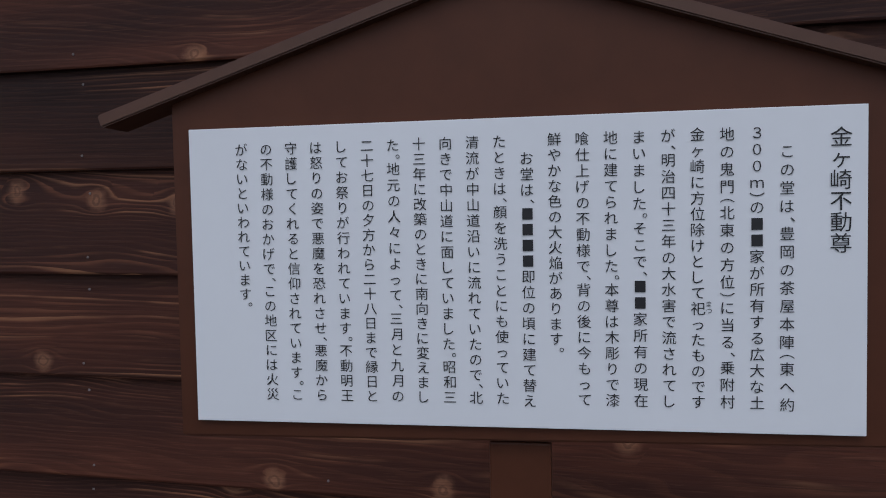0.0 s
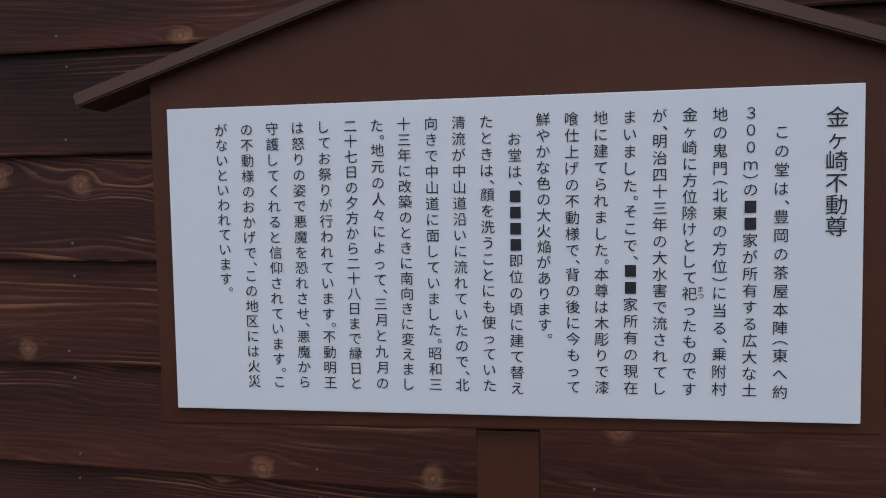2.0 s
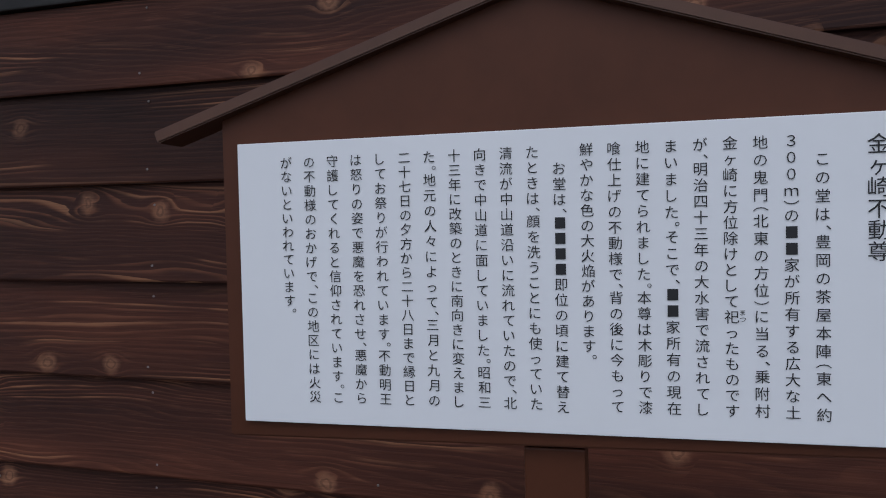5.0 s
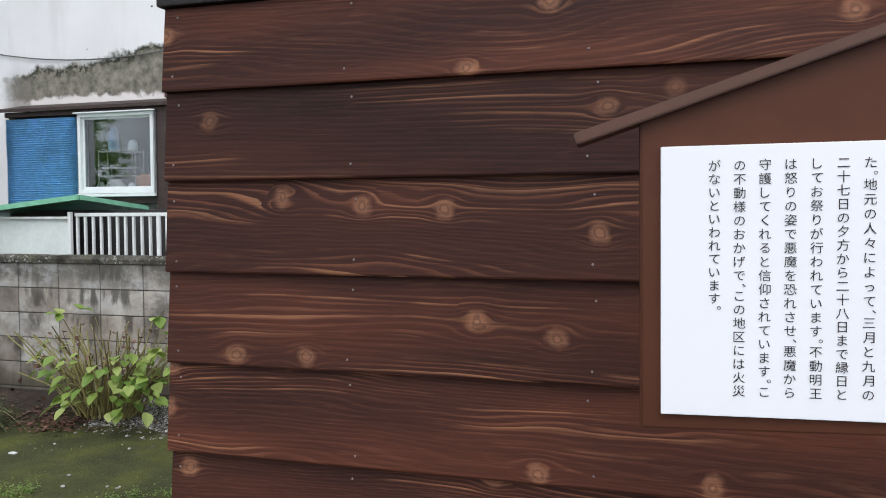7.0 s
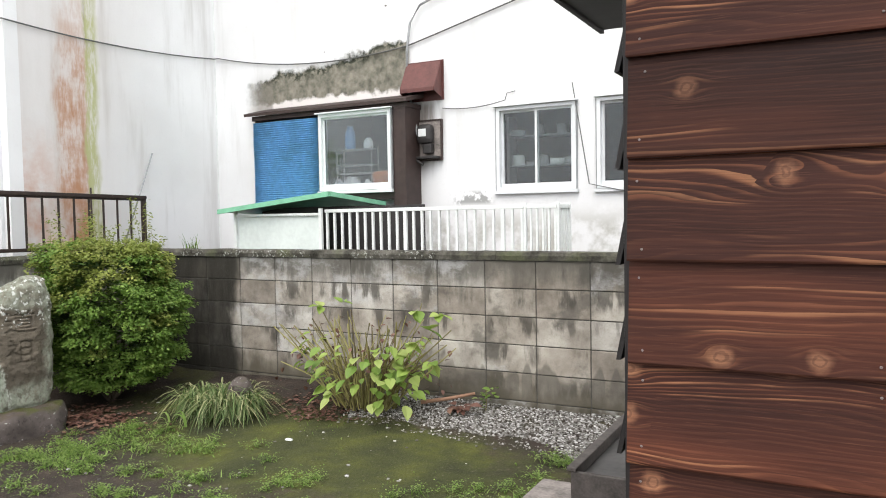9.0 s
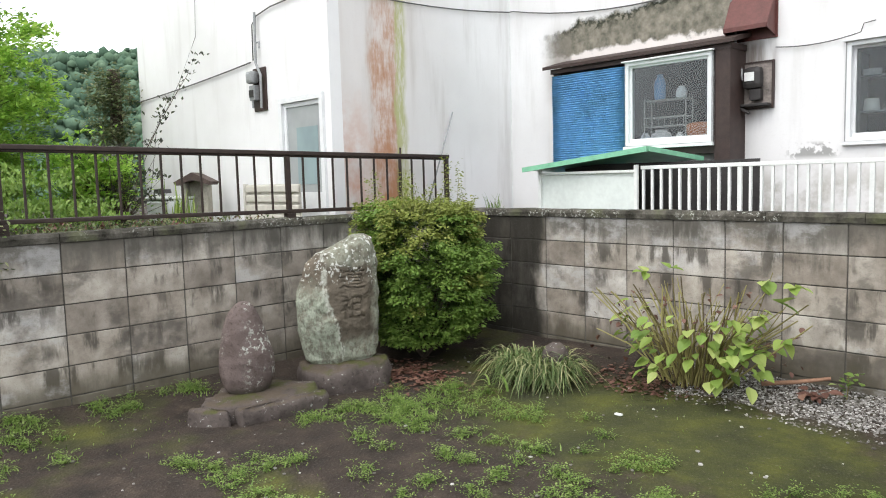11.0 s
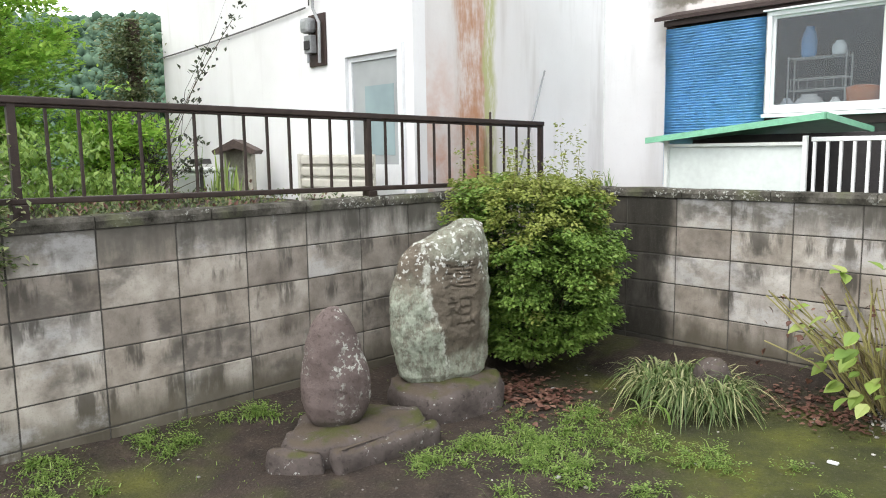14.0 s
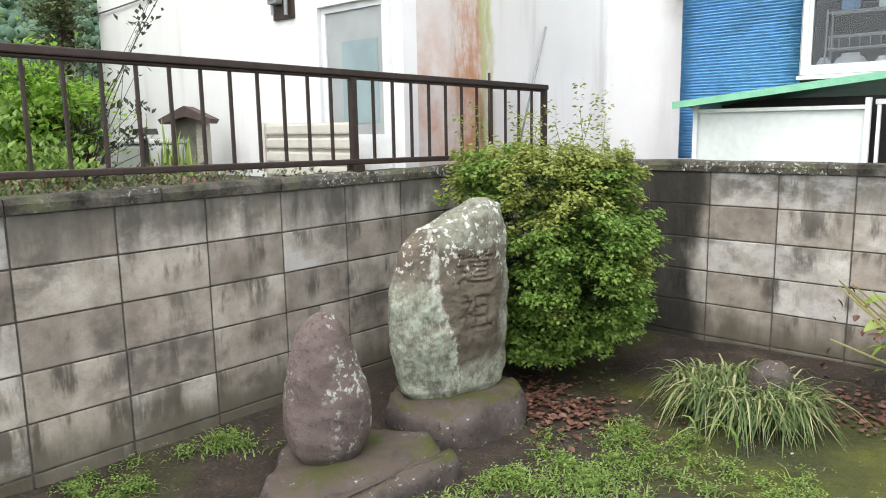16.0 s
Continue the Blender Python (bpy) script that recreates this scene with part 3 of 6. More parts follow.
def prism(outline, axis, lo, hi, bevel=0.0):
    """An outline (pairs) pushed along axis 'x' or 'y' from lo to hi."""
    bm = bmesh.new()
    mk = (lambda a, b, c: (c, a, b)) if axis == "x" else (lambda a, b, c: (a, c, b))
    f0 = [bm.verts.new(mk(a, b, lo)) for a, b in outline]
    f1 = [bm.verts.new(mk(a, b, hi)) for a, b in outline]
    bm.faces.new(f0)
    bm.faces.new(f1[::-1])
    k = len(outline)
    for i in range(k):
        bm.faces.new((f0[i], f1[i], f1[(i + 1) % k], f0[(i + 1) % k]))
    bmesh.ops.recalc_face_normals(bm, faces=bm.faces)
    if bevel:
        bmesh.ops.bevel(bm, geom=list(bm.edges), offset=bevel, segments=2, affect="EDGES")
    return bm


def loose(name, verts, faces, material, parent=None, label=""):
    me = bpy.data.meshes.new(name)
    me.from_pydata(verts, [], faces)
    me.update()
    return part(name, me, material, parent, label)


def rock(seed, size, rough=0.12, cuts=3, flat=0.0, m=None):
    """A weathered boulder: an icosphere pushed about by noise."""
    bm = bmesh.new()
    bmesh.ops.create_icosphere(bm, subdivisions=cuts, radius=1.0)
    o = Vector((seed * 7.3, seed * 3.1, seed))
    for v in bm.verts:
        k = 1 + rough * (noise.noise(v.co * 1.3 + o) * 1.4 + noise.noise(v.co * 3.7 + o) * 0.5)
        c = v.co * k
        if flat:
            c = Vector([math.copysign(abs(a) ** (1 - flat), a) for a in c])
        v.co = Vector((c.x * size[0], c.y * size[1], c.z * size[2]))
        if m is not None:
            v.co = m @ v.co
    return bm


# ---- ground ----
def ground_height(x, y):
    """Soil heaps up a little towards the block walls."""
    z = 0.025 * noise.noise(Vector((x * 0.9, y * 0.9, 0))) + 0.010 * noise.noise(Vector((x * 4, y * 4, 2)))
    if -6.9 < x < 2 and y < 4.9:
        z += 0.10 * max(0, 1 - abs(y - 4.74) / 0.55) + 0.08 * max(0, 1 - (x + 6.78) / 0.5)
    return z


def build_ground():
    bm = bmesh.new()
    xs = [-900, -200, -60, -20, -12, -9] + [-7.2 + 0.09 * i for i in range(76)] + [0.5, 2, 5, 10, 30, 200, 900]
    ys = [-900, -200, -40, -10, -4, -1.5] + [-0.6 + 0.09 * i for i in range(62)] + [6, 8, 12, 30, 80, 300, 900]
    g = [[bm.verts.new((x, y, ground_height(x, y) if (-7.3 < x < 0 and -1 < y < 5) else 0.0)) for y in ys] for x in xs]
    for i in range(len(xs) - 1):
        for j in range(len(ys) - 1):
            bm.faces.new((g[i][j], g[i + 1][j], g[i + 1][j + 1], g[i][j + 1]))
    tagged(part("ground", bm, M_SOIL, smooth=True), "damp dark soil with moss and trodden patches", "ground", kind="structure")


build_ground()


# ---- the two block walls ----
JOINT_L, JOINT_B = 1.703, -5.23
FACE_L, FACE_B = -6.78, 4.737


def block_mesh(name, w, h, d, material, seed):
    bm = box(-w / 2, w / 2, 0, d, -h / 2, h / 2, 0.005)
    me = mesh_of(name, bm)
    me.materials.append(material)
    return me


def cap_run(axis, lo, hi, face, parent, slope=0.0):
    """Coping stones end to end, with worn, uneven edges."""
    a, i = lo, 0
    while a < hi - 0.05:
        b = min(hi, a + 0.6)
        bm = bmesh.new()
        n = 7
        prof = [(-0.012, 0.0), (-0.016, 0.035), (-0.006, 0.058), (0.06, 0.064), (0.125, 0.056), (0.135, 0.03), (0.13, 0.0)]
        rings = []
        for k in range(n):
            s = a + 0.002 + (b - a - 0.004) * k / (n - 1)
            ring = []
            for d, z in prof:
                w = noise.noise(Vector((s * 9, d * 30, z * 40 + i)))
                d2, z2 = d + 0.006 * w, 1.131 + z + 0.006 * w * (z > 0) + slope * s
                ring.append(bm.verts.new((face - d2, s, z2) if axis == "y" else (s, face + d2, z2)))
            rings.append(ring)
        for p, q in zip(rings, rings[1:]):
            for k in range(len(prof)):
                j = (k + 1) % len(prof)
                bm.faces.new((p[k], p[j], q[j], q[k]))
        bm.faces.new(rings[0])
        bm.faces.new(rings[-1][::-1])
        bmesh.ops.recalc_face_normals(bm, faces=bm.faces)
        part("coping_stone", bm, M_CAP, parent)
        a, i = b, i + 1


def build_walls():
    left = thing("wall_west", "grey concrete block wall streaked with black algae", "wall", kind="structure")
    back = thing("wall_north", "grey concrete block wall with dark water stains", "wall", kind="structure")
    part("mortar_core", box(FACE_L - 0.11, FACE_L - 0.007, -2.3, 4.62, -0.2, 1.13), M_MORTAR, left)
    part("mortar_core", box(-6.885, 2.5, FACE_B + 0.007, FACE_B + 0.11, -0.2, 1.13), M_MORTAR, back)
    cap_run("y", -2.3, 4.72, FACE_L, left)
    cap_run("x", -6.78, 2.5, FACE_B, back)
    me = block_mesh("block", 0.3925, 0.193, 0.118, M_BLOCK_LEFT, 1)
    rnd = random.Random(4)
    for row in range(-1, 5):
        z = 0.03 + 0.2 * row + 0.2
        for k in range(-10, 8):
            y = JOINT_L + 0.4 * k + 0.2
            if -2.3 < y < 4.6:
                ob = part("block", me, M_BLOCK_LEFT, left)
                ob.matrix_basis = pose(FACE_L + rnd.uniform(-0.002, 0.002), y, z - 0.2 + 0.2, 0, rnd.uniform(-0.3, 0.3), 90)
    me = block_mesh("block", 0.3835, 0.193, 0.118, M_BLOCK_BACK, 2)
    for row in range(-1, 5):
        z = 0.03 + 0.2 * row + 0.2
        for k in range(-4, 20):
            x = JOINT_B + 0.391 * k + 0.195
            ob = part("block", me, M_BLOCK_BACK, back)
            ob.matrix_basis = pose(x, FACE_B + rnd.uniform(-0.002, 0.002), z, 0, rnd.uniform(-0.3, 0.3), 0)


# ---- the fence on the west wall ----
def build_fence():
    f = thing("fence", "dark brown metal railing with thin upright bars, on the block wall", "fence", at=(-6.84, 3.0, 1.19))
    inv = Matrix.Translation((6.84, -3.0, -1.19))

    def up(y, z):
        return z + 0.016 * (4.77 - y)

    def rail(name, z, w, h):
        bm = bmesh.new()
        a = add_box(bm, -6.84 - w / 2, -6.84 + w / 2, -2.3, 4.79, z - h / 2, z + h / 2, 0.006)
        for v in bm.verts:
            v.co.z = up(v.co.y, v.co.z)
        bm.transform(inv)
        part(name, bm, M_RAIL, f)

    rail("top_rail", 1.675, 0.055, 0.034)
    rail("upper_bar", 1.6505, 0.032, 0.014)
    rail("bottom_rail", 1.215, 0.04, 0.03)
    y = 4.77
    k = 0
    while y > -2.2:
        post = k in (0, 12, 26, 40)
        w = 0.018 if post else 0.0075
        bm = box(-6.84 - w, -6.84 + w, y - w, y + w, up(y, 1.15 if post else 1.225), up(y, 1.66), 0.003)
        bm.transform(inv)
        part("post" if post else "baluster", bm, M_RAIL, f)
        y -= 0.1452
        k += 1
    for yy in (4.77, 3.03, 0.995, -1.04):
        bm = box(-6.87, -6.80, yy - 0.035, yy + 0.035, 1.185, 1.20 + 0.016 * (4.77 - yy), 0.004)
        bm.transform(inv)
        part("foot_plate", bm, M_RAIL, f)


# ---- the hut clad with boards ----
BOARD_TONE = (1.3, 1.3, 1.35, 1.4, 1.32, 1.15, 1.12, 0.80, 1.3)


def build_hut():
    hut = thing("wooden_hut", "small hut clad in dark brown stained cedar boards", "hut", at=(0, 1.4, 0))
    inv = Matrix.Translation((0, -1.4, 0))

    def hp(name, bm, mat, parent=hut, label=""):
        if parent is hut:
            bm.transform(inv)
        return part(name, bm, mat, parent, label)

    hp("wall_core", box(-1.36, 1.42, 1.345, 2.92, 0.0, 2.3), M_BLACK)
    # dark board ends and corner strip on the west side
    hp("corner_strip", box(-1.388, -1.362, 1.352, 1.40, 0.1, 2.28, 0.004), M_BLACK)
    side_z = (0.16, 0.36, 0.56, 0.76, 0.96, 1.16, 1.36, 1.56, 1.76, 1.93, 2.1)
    for a, b in zip(side_z, side_z[1:]):
        hp("side_board", prism([(-1.418, a - 0.012), (-1.408, a - 0.012), (-1.362, b), (-1.376, b)], "y", 1.40, 2.92), M_BLACK)
    # front boards overlap like shingles: the lower edge stands proud
    edges = (0.16, 0.36, 0.56, 0.76, 0.959, 1.160, 1.361, 1.563, 1.759, 1.93)
    rnd = random.Random(11)
    cuts = 12
    for a, b in zip(edges, edges[1:]):
        bm = bmesh.new()
        left = -1.374 + rnd.uniform(-0.004, 0.004)
        right = 1.43
        rows = []
        xs = [left + (right - left) * k / cuts for k in range(cuts + 1)]
        for x in xs:
            sag = 0.0022 * noise.noise(Vector((x * 1.1, a * 9, 0)))
            out = 0.003 * noise.noise(Vector((x * 0.9, a * 5, 7)))
            rows.append([bm.verts.new(c) for c in (
                (x, 1.317 - out, a + sag), (x, 1.3155 - out, a + 0.004 + sag), (x, 1.333, b + 0.012), (x, 1.343, b + 0.012), (x, 1.333, a + sag))])
        for p, q in zip(rows, rows[1:]):
            for k in range(5):
                bm.faces.new((p[k], p[(k + 1) % 5], q[(k + 1) % 5], q[k]))
        bm.faces.new(rows[0])
        bm.faces.new(rows[-1][::-1])
        bmesh.ops.recalc_face_normals(bm, faces=bm.faces)
        for v in bm.verts:
            v.co -= Vector((0, 1.4, a))
        ob = part("board", bm, M_PLANK, hut)
        k = BOARD_TONE[edges.index(a)]
        ob.color = (k * 1.05, k * 0.82, k * 0.71, 1)
        ob.location = (0, 0, a)
        # two nails at each stud
        for x in (-1.345, -0.93, -0.44, 0.05, 0.54, 1.03):
            for dz in (0.03, 0.165):
                if dz + a < b:
                    nb = bmesh.new()
                    bmesh.ops.create_cone(nb, cap_ends=True, segments=8, radius1=0.0026, radius2=0.0018, depth=0.002)
                    nb.transform(Matrix.Translation((x + rnd.uniform(-0.01, 0.01), 1.3155 + 0.016 * dz / 0.2 - 1.401 - 0.0015, dz + rnd.uniform(-0.008, 0.008))) @ pose(0, 0, 0, 90))
                    part("nail", nb, M_NAIL, ob)
    # near-black strip from the top board up to the wall head
    hp("head_strip", box(-1.385, 1.44, 1.318, 1.345, 1.945, 2.30, 0.004), M_BLACK)
    # roof: two slopes with the ridge from front to back
    hp("gable_infill", prism([(-1.36, 2.3), (1.42, 2.3), (0.03, 2.92)], "y", 1.33, 2.92), M_BLACK)
    for s in (-1, 1):
        ex = 0.03 + s * 1.935
        hp("roof_slope", prism([(0.03, 3.10), (ex, 2.335), (ex, 2.30), (0.03, 3.02)], "y", 0.95, 3.05), M_BLACK)
        hp("fascia", box(min(ex, ex + s * 0.02), max(ex, ex + s * 0.02), 0.95, 3.05, 2.225, 2.345, 0.004), M_BLACK)
        hp("soffit", box(min(ex, ex - s * 0.53), max(ex, ex - s * 0.53), 0.97, 3.03, 2.236, 2.256), M_BLACK)
        for k in range(6):
            y0 = 1.0 + k * 0.39
            hp("rafter", prism([(0.03, 3.02), (ex, 2.298), (ex, 2.262), (0.03, 2.96)], "y", y0, y0 + 0.045), M_BLACK)
    # low timber-edged box against the west side
    lowbox = thing("wooden_box", "low weathered dark wooden box with a sheet-metal lid beside the hut", "box", at=(-1.66, 2.8, 0))
    inv2 = Matrix.Translation((1.66, -2.8, 0))

    def bp(name, bm):
        bm.transform(inv2)
        return part(name, bm, M_LID if name == "lid" else M_OLD, lowbox)

    bp("front_board", box(-1.92, -1.44, 2.585, 2.61, 0.0, 0.46, 0.004))
    bp("side_board", box(-1.925, -1.90, 2.612, 3.42, 0.0, 0.462, 0.004))
    bp("back_board", box(-1.90, -1.44, 3.395, 3.42, 0.0, 0.462, 0.004))
    bp("lid", box(-1.898, -1.60, 2.612, 3.393, 0.41, 0.43, 0.004))
    bp("lid", box(-1.598, -1.44, 2.95, 3.393, 0.405, 0.425, 0.004))
    bp("rim", box(-1.935, -1.895, 2.58, 3.43, 0.4625, 0.478, 0.004))


M_NAIL = plain("dull_nail", (0.24, 0.21, 0.20), 0.5, metal=0.5, spread=0.3)
M_OLD = plain("weathered_timber", (0.085, 0.072, 0.064), 0.7, spread=0.5, scale=16, bump=0.4)
M_LID = plain("dull_sheet_metal", (0.10, 0.095, 0.09), 0.45, metal=0.3, spread=0.4, scale=5)


# ---- the notice board ----
SIGN_TEXT = (
    "　この堂は、豊岡の茶屋本陣（東へ約", "３００ｍ）の■■家が所有する広大な土", "地の鬼門（北東の方位）に当る、乗附村",
    "金ヶ崎に方位除けとして祀ったものです", "が、明治四十三年の大水害で流されてし", "まいました。そこで、■■家所有の現在",
    "地に建てられました。本尊は木彫りで漆", "喰仕上げの不動様で、背の後に今もって", "鮮やかな色の大火焔があります。",
    "　お堂は、■■■■即位の頃に建て替え", "たときは、顔を洗うことにも使っていた", "清流が中山道沿いに流れていたので、北",
    "向きで中山道に面していました。昭和三", "十三年に改築のときに南向きに変えまし", "た。地元の人々によって、三月と九月の",
    "二十七日の夕方から二十八日まで縁日と", "してお祭りが行われています。不動明王", "は怒りの姿で悪魔を恐れさせ、悪魔から",
    "守護してくれると信仰されています。こ", "の不動様のおかげで、この地区には火災", "がないといわれています。",
)
GLYPHS = {}


def glyph(ch):
    """Flat outline of one character, one unit high, centred on its cell."""
    if ch not in GLYPHS:
        cu = bpy.data.curves.new("glyph", "FONT")
        cu.body, cu.size, cu.resolution_u = ch, 1.0, 2
        cu.align_x, cu.align_y = "LEFT", "BOTTOM_BASELINE"
        ob = bpy.data.objects.new("glyph", cu)
        scene.collection.objects.link(ob)
        bpy.context.view_layer.update()
        me = bpy.data.meshes.new_from_object(ob.evaluated_get(bpy.context.evaluated_depsgraph_get()))
        vs = [(v.co.x, v.co.y) for v in me.vertices]
        fs = [tuple(p.vertices) for p in me.polygons]
        bpy.data.meshes.remove(me)
        bpy.data.objects.remove(ob)
        bpy.data.curves.remove(cu)
        GLYPHS[ch] = (vs, fs)
    return GLYPHS[ch]


NARROW = "、。（）"


def column(text, x, top, pitch, size, y, parent, name="text_column", depth=0.0):
    """One line of vertical writing; stops and brackets take half a cell, and depth spreads the cells to a full line."""
    verts, faces = [], []
    cells = [0.5 if ch in NARROW else 1.0 for ch in text]
    indent = pitch if text[0] == "　" else 0.0
    if depth:
        pitch = (depth - indent) / (sum(cells) - (1.0 if indent else 0.0))
    z = top
    for i, ch in enumerate(text):
        step = indent if ch == "　" else pitch * cells[i]
        cz = z - step / 2
        z -= step
        if ch == "　":
            continue
        if ch == "■":
            vs, fs = [(-0.36, -0.40), (0.36, -0.40), (0.36, 0.40), (-0.36, 0.40)], [(0, 1, 2, 3)]
        else:
            vs, fs = glyph(ch)
            if not vs:
                continue
            lo_x, hi_x = min(v[0] for v in vs), max(v[0] for v in vs)
            lo_y, hi_y = min(v[1] for v in vs), max(v[1] for v in vs)
            if ch in "、。":
                vs = [(a - lo_x + 0.20, b - lo_y - 0.10) for a, b in vs]
            elif ch in "（）":
                # turned a quarter clockwise for vertical writing
                vs = [(b - (lo_y + hi_y) / 2, -(a - (lo_x + hi_x) / 2) + (-0.05 if ch == "（" else 0.05)) for a, b in vs]
            else:
                vs = [(a - (lo_x + hi_x) / 2, b - 0.36) for a, b in vs]
        k = len(verts)
        verts += [(x + a * size, y, cz + b * size) for a, b in vs]
        faces += [tuple(k + j for j in f) for f in fs]
    return loose(name, verts, faces, M_INK, parent)


def build_sign():
    sign = thing("notice_board", "brown wooden notice board with gabled top and white printed panel", "notice board", at=(-0.025, 0.70, 0))
    inv = Matrix.Translation((0.025, -0.70, 0))

    def sp(name, bm, mat, label="", parent=sign):
        bm.transform(inv)
        return part(name, bm, mat, parent, label)

    sp("backboard", prism([(-0.342, 1.256), (0.291, 1.262), (0.291, 1.592), (-0.025, 1.69), (-0.342, 1.582)], "y", 0.688, 0.712, 0.002), M_SIGN)
    panel = sp("panel", box(-0.322, 0.270, 0.682, 0.687, 1.2735, 1.552, 0.0008), M_PANEL, "white printed panel with vertical black writing")
    for s in (-1, 1):
        # gable battens stand forward of the board
        tip = 0.385
        u = [(-0.025, 1.694), (-0.025 + s * tip, 1.568), (-0.025 + s * (tip - 0.004), 1.556), (-0.025, 1.682)]
        sp("gable_batten", prism(u, "y", 0.674, 0.718, 0.0015), M_SIGN_ROOF)
    sp("post", box(-0.046, 0.010, 0.713, 0.765, 0.0, 1.50, 0.003), M_SIGN)
    sp("lower_post_face", box(-0.0462, 0.0102, 0.700, 0.712, 0.02, 1.2545, 0.002), M_SIGN)
    t = column("金ヶ崎不動尊", 0.249, 1.534, 0.0177, 0.0178, 0.6812, None, "title_column")
    cols = [t]
    pitch = 0.01358
    for i, line in enumerate(SIGN_TEXT):
        x = 0.2072 - (0.2072 + 0.2700) * i / 20
        cols.append(column(line, x, 1.5378 - (0.002 if line[0] == "　" else 0), pitch, 0.0125, 0.6812, None, depth=0.0 if line[-1] == "。" else 18 * pitch))
    cols.append(column("まつ", 0.1445, 1.5385 - pitch * 11.05, 0.0058, 0.0058, 0.6812, None, "reading_aid"))
    sign.location, sign.rotation_euler, sign.scale = (-0.0095, 0.729, 0.0035), (0, radians(-0.5), radians(3.6)), (1.014, 1, 1)
    for ob in cols:
        for v in ob.data.vertices:
            v.co += Vector((0.025, -0.70, 0))
        ob.parent = panel


build_walls()
build_fence()
build_hut()
build_sign()


# ---- the neighbour's house ----
YB, XS, YF, TOP, LOW = 5.97, -7.06, 3.625, 6.6, 0.0


def wall_with_holes(name, axis, lo, hi, face, depth, holes, material, parent, label=""):
    """A wall panel from lo to hi along its axis, outer face at 'face', cut by holes (a0, a1, z0, z1)."""
    bm = bmesh.new()
    cuts_a = sorted({lo, hi, *[h[0] for h in holes], *[h[1] for h in holes]})
    cuts_z = sorted({LOW, TOP, *[h[2] for h in holes], *[h[3] for h in holes]})
    for a0, a1 in zip(cuts_a, cuts_a[1:]):
        run = None
        for z0, z1 in zip(cuts_z, cuts_z[1:]):
            if any(h[0] <= a0 and a1 <= h[1] and h[2] <= z0 and z1 <= h[3] for h in holes):
                continue
            if axis == "x":
                add_box(bm, a0, a1, face, face + depth, z0, z1)
            else:
                add_box(bm, face - depth, face, a0, a1, z0, z1)
    bmesh.ops.remove_doubles(bm, verts=bm.verts, dist=0.0005)
    # inner faces between neighbouring boxes are dropped
    seen = {}
    for f in bm.faces:
        seen.setdefault(frozenset(f.verts), []).append(f)
    bmesh.ops.delete(bm, geom=[f for fs in seen.values() if len(fs) > 1 for f in fs], context="FACES")
    return part(name, bm, material, parent, label)


def sliding_window(parent, x0, x1, y, z0, z1, sash=2):
    """Two-leaf window in a white metal frame, set in the wall's face."""
    w = part("window", box(x0 - 0.02, x1 + 0.02, y - 0.035, y + 0.0, z0 - 0.03, z0 - 0.004, 0.003), M_ALU, parent, "white aluminium sliding window")
    b = 0.03
    fr = joined(box(x0, x0 + b, y - 0.02, y + 0.08, z0, z1), box(x1 - b, x1, y - 0.02, y + 0.08, z0, z1),
                box(x0 + b, x1 - b, y - 0.02, y + 0.08, z1 - b, z1), box(x0 + b, x1 - b, y - 0.02, y + 0.08, z0, z0 + b))
    part("frame", fr, M_ALU, w)
    part("seal", joined(box(x0 - 0.012, x0 - 0.001, y - 0.012, y - 0.001, z0, z1 + 0.012), box(x1 + 0.001, x1 + 0.012, y - 0.012, y - 0.001, z0, z1 + 0.012), box(x0, x1, y - 0.012, y - 0.001, z1 + 0.001, z1 + 0.012)), M_GREY, w)
    part("head_drip", box(x0 - 0.025, x1 + 0.025, y - 0.05, y - 0.013, z1 + 0.002, z1 + 0.014, 0.002), M_ALU, w)
    xm = (x0 + x1) / 2
    leaves = ((x0 + b, xm + 0.012, y + 0.035), (xm - 0.012, x1 - b, y + 0.010)) if sash == 2 else ((x0 + b, x1 - b, y + 0.01),)
    for a0, a1, yy in leaves:
        c = 0.02
        lf = joined(box(a0, a0 + c, yy, yy + 0.022, z0 + b, z1 - b), box(a1 - c, a1, yy, yy + 0.022, z0 + b, z1 - b),
                    box(a0 + c, a1 - c, yy, yy + 0.022, z1 - b - c, z1 - b), box(a0 + c, a1 - c, yy, yy + 0.022, z0 + b, z0 + b + c * 1.6))
        part("sash", lf, M_ALU, w)
        g = part("pane", box(a0 + c, a1 - c, yy + 0.008, yy + 0.012, z0 + b + c * 1.6, z1 - b - c), M_GLASS, w)
        g.visible_shadow = False
    return w


def room(parent, x0, x1, y0, y1, z0, z1):
    """Five inner faces of a room behind a window, its dimness put into their colour."""
    bm = box(x0, x1, y0, y1, z0, z1)
    bmesh.ops.delete(bm, geom=[f for f in bm.faces if f.normal.y < -0.9], context="FACES")
    bmesh.ops.reverse_faces(bm, faces=bm.faces)
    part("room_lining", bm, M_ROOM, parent)


